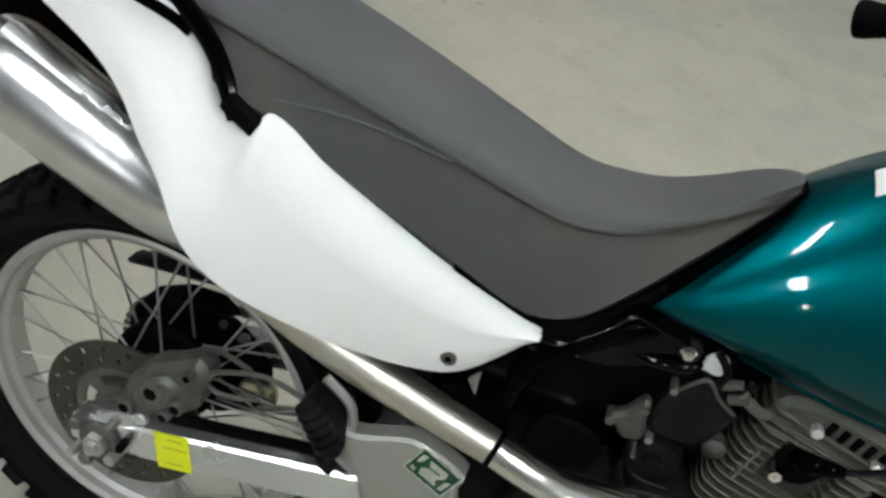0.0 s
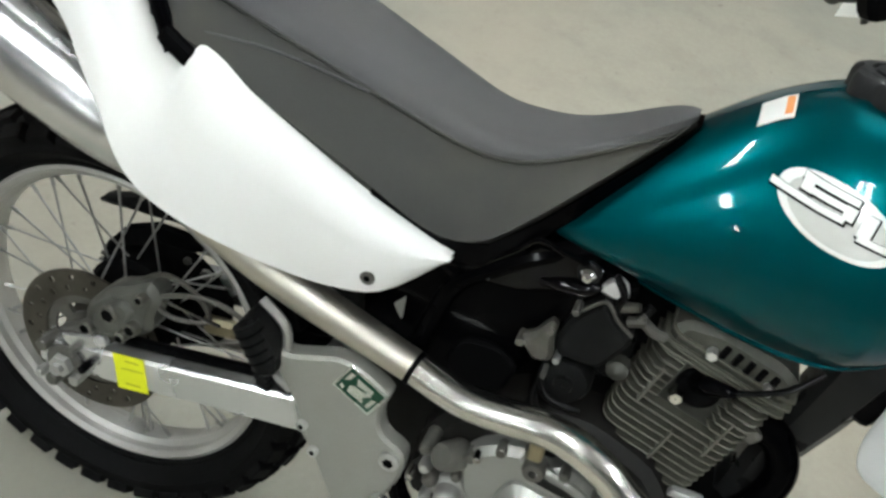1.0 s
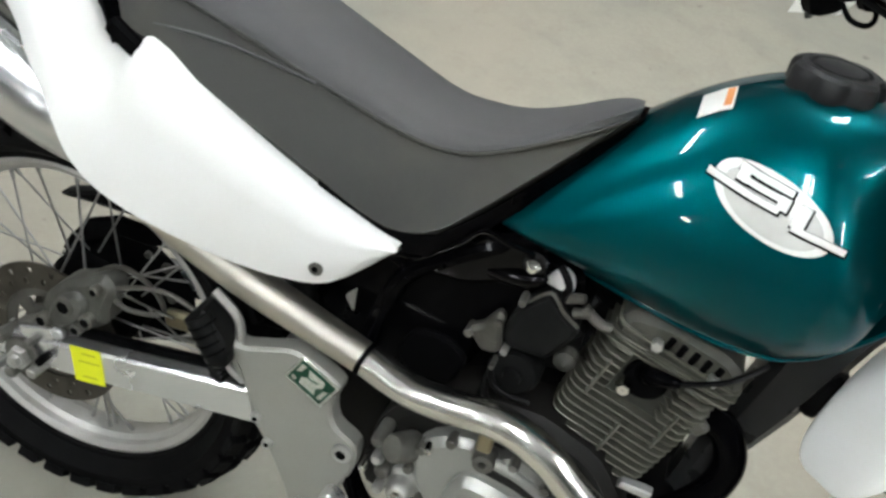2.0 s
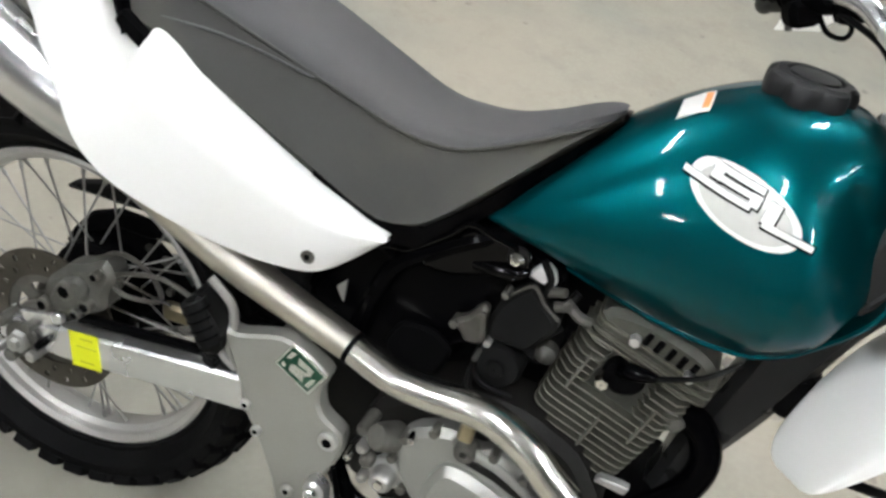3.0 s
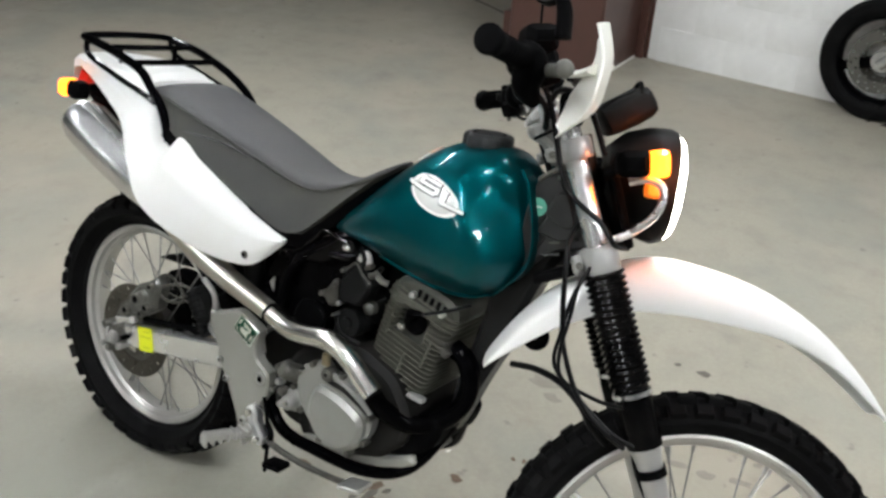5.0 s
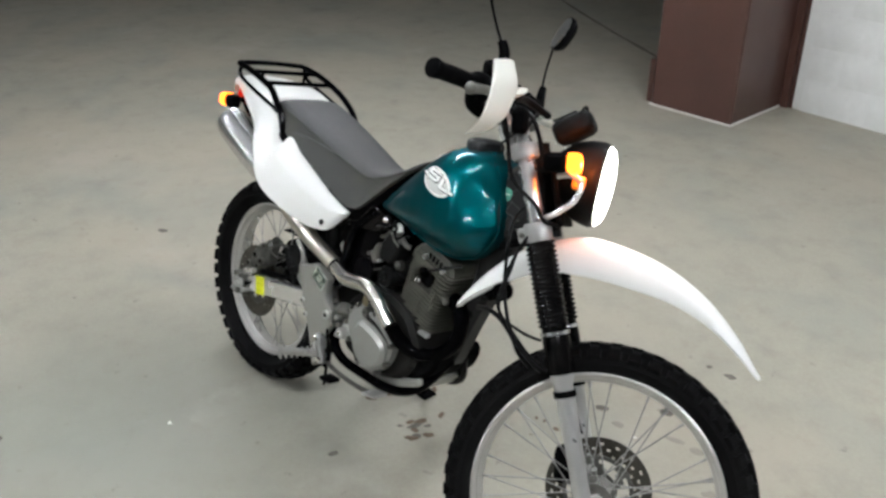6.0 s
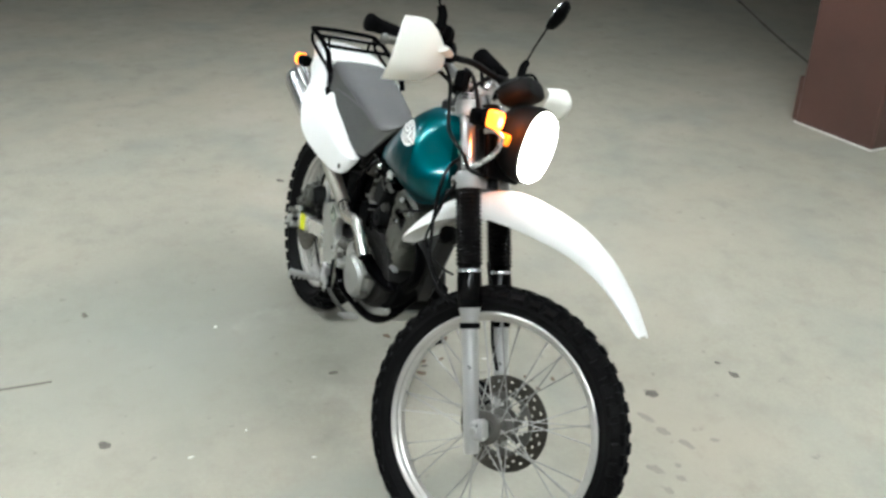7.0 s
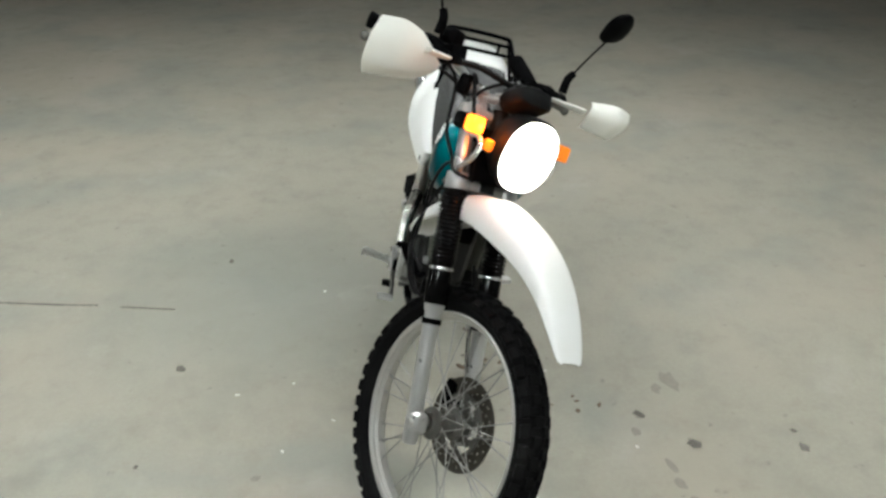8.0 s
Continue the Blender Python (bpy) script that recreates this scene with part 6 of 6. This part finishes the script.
# ---- second motorcycle by the wall ----
other = thing("parked_motorcycle", pose(0.885, 3.74, 0, 0, 0, 180 - 4), "black road motorcycle parked beside the white wall", "motorcycle")
w2 = part("front_wheel", turned([(0.012, -0.05), (0.05, -0.05), (0.055, -0.03), (0.04, -0.02), (0.04, 0.02), (0.055, 0.03), (0.05, 0.05), (0.012, 0.05)], 28), ALU, other, "silver cast wheel with drilled brake disc", pose(0, 0, 0.305))
part("tyre", turned([(0.215, -0.042), (0.222, -0.05), (0.255, -0.060), (0.285, -0.052), (0.301, -0.028), (0.305, 0), (0.301, 0.028), (0.285, 0.052), (0.255, 0.060), (0.222, 0.05), (0.215, 0.042)], 64), RUBBER, w2, "smooth black road tyre")
part("rim", turned([(0.218, -0.044), (0.221, -0.04), (0.21, -0.03), (0.205, 0), (0.21, 0.03), (0.221, 0.04), (0.218, 0.044), (0.205, 0.04), (0.195, 0), (0.205, -0.04)], 64), GLOSS, w2)
for k in range(3):
    part("wheel_spoke", slab([(0.03, -0.03), (0.21, -0.022), (0.21, 0.022), (0.03, 0.03)], -0.016, 0.016, 0.005, 0.008), GLOSS if k == 0 else ALU, w2, m=pose(0, 0, 0, 0, 120 * k + 20, 0))
for s in (-1, 1):
    part("brake_disc", polar(0.10, 0.155, 5, 80, 0.062 * s, 0.004, lambda i, j: i in (1, 3) and (j + i) % 5 == 0), CAST, w2, "drilled brake disc")
    lg = part("fork_leg", tube([(0.0, 0.085 * s, 0.295), (-0.26, 0.085 * s, 0.56)], 0.026, 14), ALU, other, "silver fork leg")
    part("fork_tube", tube([(-0.26, 0.085 * s, 0.56), (-0.50, 0.085 * s, 0.80)], 0.021, 14), CHROME, lg)
    part("brake_caliper", block((0.06, 0.04, 0.11), pose(-0.13, 0.08 * s, 0.345, 0, 40, 0), 0.012), ALU, lg)
    # Emission stands in for light caught by this reflector.
    part("reflector", block((0.035, 0.008, 0.025), pose(-0.125, 0.112 * s, 0.375, 0, 40, 0), 0.004), AMBER_DULL, lg, "amber fork reflector, given a faint glow")
part("front_mudguard", turned([(0.315, -0.06), (0.325, -0.04), (0.33, 0), (0.325, 0.04), (0.315, 0.06), (0.32, 0.0)], 20, arc=math.pi * 0.75), BLACK, other, "black front mudguard", pose(0, 0, 0.305, 0, -140, 0))
def hull(rows, power=0.6):
    """A closed shell of rounded sections (x, half width, low z, high z)."""
    return skin(bmesh.new(), [[Vector((x, w * math.copysign(abs(math.cos(t)) ** power, math.cos(t)), (lo + hi) / 2 + (hi - lo) / 2 * math.copysign(abs(math.sin(t)) ** power, math.sin(t)))) for t in (2 * math.pi * j / 24 for j in range(24))] for x, w, lo, hi in rows])


part("engine", hull([(-0.42, 0.09, 0.34, 0.56), (-0.46, 0.15, 0.24, 0.62), (-0.60, 0.17, 0.18, 0.66), (-0.80, 0.17, 0.18, 0.64), (-0.92, 0.14, 0.24, 0.58)]), BLACK, other, "black engine and lower fairing", sharp=50)
part("fairing", hull([(-0.50, 0.06, 0.80, 0.92), (-0.56, 0.13, 0.72, 1.00), (-0.70, 0.17, 0.66, 1.04), (-0.90, 0.18, 0.66, 0.98), (-1.08, 0.15, 0.70, 0.90), (-1.16, 0.10, 0.72, 0.86)]), GLOSS, other, "black upper fairing", sharp=50)
part("seat", hull([(-1.02, 0.08, 0.76, 0.84), (-1.10, 0.12, 0.74, 0.86), (-1.35, 0.13, 0.74, 0.87), (-1.55, 0.09, 0.80, 0.93), (-1.62, 0.05, 0.85, 0.93)]), BLACK, other, sharp=50)
part("rear_wheel", turned([(0.18, -0.07), (0.24, -0.08), (0.29, -0.065), (0.305, 0), (0.29, 0.065), (0.24, 0.08), (0.18, 0.07)], 48), RUBBER, other, m=pose(-1.40, 0, 0.305))

# ---- floor marks and litter ----
def scrap(name, x, y, size, seed, mat, label, category, stretch=1.0, turn=0.0, high=0.12):
    """A small ragged lump lying on the floor."""
    rng = random.Random(seed)
    bm = bmesh.new()
    n = 11
    rad = [size * rng.uniform(0.6, 1.15) for _ in range(n)]
    rings = [[Vector((r * k * stretch * math.cos(2 * math.pi * i / n), r * k * math.sin(2 * math.pi * i / n), z * size + rng.uniform(0, 0.03) * size)) for i, r in enumerate(rad)] for k, z in ((1.0, 0.0), (0.86, high * 0.6), (0.4, high))]
    skin(bm, rings)
    return tagged(part(name, bm, mat, m=pose(x, y, 0.0005, 0, 0, turn)), label, category, "litter on the floor")


SPOTS = [(0.615, -0.795, 0.020, DIRT, 1.3, 40), (-1.17, 0.175, 0.018, DIRT, 1.9, 20), (0.508, -0.077, 0.013, DIRT, 1.6, 70), (1.0, 0.825, 0.024, DIRT, 1.3, 10), (1.017, 1.144, 0.016, DIRT, 1.7, 0),
         (0.938, 1.14, 0.010, DIRT, 1.4, 50), (0.86, 0.69, 0.018, DIRT, 1.6, 30), (-0.172, -0.796, 0.013, DIRT, 1.8, 10), (1.108, -0.793, 0.010, DIRT, 1.2, 0), (0.56, 0.184, 0.016, DIRT, 1.8, 80),
         (0.60, 0.16, 0.012, DIRT, 1.3, 15), (0.585, 0.215, 0.010, DIRT, 1.5, 50), (0.53, 0.15, 0.008, DIRT, 1.5, 50)]
for i, (x, y, size, mat, stretch, turn) in enumerate(SPOTS):
    scrap("debris", x, y, size * 0.9, 10 + i, mat, "dark crumb of dirt on the concrete floor", "debris", stretch, turn)
for i, (x, y, size) in enumerate(((0.082, -0.377, 0.007), (1.015, 0.655, 0.005), (0.62, 0.42, 0.006))):
    scrap("paper_scrap", x, y, size, 40 + i, LITTER, "tiny pale scrap on the concrete floor", "litter", 1.5, 35 * i, 0.1)

BLOTS = [(0.679, 0.823, 0.030, 2.0, 15), (0.727, 0.767, 0.020, 1.6, 0), (0.861, 0.687, 0.016, 1.4, 40), (0.944, 0.663, 0.018, 1.3, 10), (1.098, 0.738, 0.016, 1.9, 20), (1.175, 0.747, 0.016, 1.8, 25), (1.249, 0.774, 0.015, 2.2, 10),
         (1.307, 0.622, 0.018, 1.8, 30), (1.366, 0.665, 0.012, 1.8, 30), (1.266, 0.864, 0.010, 2.0, 60), (1.318, 0.692, 0.009, 1.4, 10), (1.396, 0.605, 0.012, 1.6, 0), (0.996, 0.823, 0.014, 1.8, 20)]
for i, (x, y, size, stretch, turn) in enumerate(BLOTS):
    scrap("floor_stain", x, y, size, 70 + i, STAIN, "brownish dirt stain dried on the concrete floor", "stain", stretch, turn, 0.02)
for i, (x, y) in enumerate(((0.577, 0.172), (0.62, 0.191), (0.378, 0.228), (0.457, 0.348), (0.362, 0.162), (0.552, 0.214), (0.569, 0.278), (0.69, 0.351), (0.599, 0.142), (0.535, 0.185), (0.764, 0.497), (0.84, 0.504), (0.81, 0.426), (0.79, 0.507), (0.809, 0.574))):
    scrap("leaf_crumb", x, y, (0.010 if i < 10 else 0.004) + 0.002 * (i % 3), 90 + i, LEAF, "dry brown leaf crumb on the concrete floor", "debris", 1.7, 50 * i, 0.2)
for i, (x, y) in enumerate(((0.697, -0.404), (1.038, -0.385), (0.891, -0.253), (0.76, -0.575))):
    scrap("paper_scrap", x, y, 0.0035 + 0.001 * (i % 2), 50 + i, LITTER, "tiny pale scrap on the concrete floor", "litter", 2.2, 30 * i, 0.1)


def floor_line(pts, width, name, label):
    """A ragged dark line on the slab."""
    rng = random.Random(len(pts) * 7 + int(width * 1e4))
    c = glide([(x, y, 0) for x, y in pts], 40)
    bm = bmesh.new()
    rows = []
    for i, q in enumerate(c):
        d = (c[min(i + 1, 39)] - c[max(i - 1, 0)]).normalized()
        nrm = Vector((-d.y, d.x, 0)) * width * rng.uniform(0.6, 1.2) / 2
        rows.append((bm.verts.new(q - nrm + Vector((0, 0, 0.0006))), bm.verts.new(q + Vector((0, 0, 0.004))), bm.verts.new(q + nrm + Vector((0, 0, 0.0006)))))
    for a, b in zip(rows, rows[1:]):
        bm.faces.new((a[0], a[1], b[1], b[0]))
        bm.faces.new((a[1], a[2], b[2], b[1]))
    return tagged(part(name, bm, DIRT), label, "crack", kind="structure")


floor_line([(0.16, -1.75), (0.185, -1.40), (0.19, -1.22)], 0.014, "floor_crack", "dark tarred crack in the concrete floor")
floor_line([(0.203, -1.13), (0.215, -1.0), (0.221, -0.92)], 0.012, "floor_crack", "dark tarred crack in the concrete floor")
floor_line([(-1.2, 3.98), (-2.2, 4.46), (-3.0, 4.87), (-4.2, 5.52), (-6.5, 6.7)], 0.035, "floor_joint", "dark joint across the concrete floor")
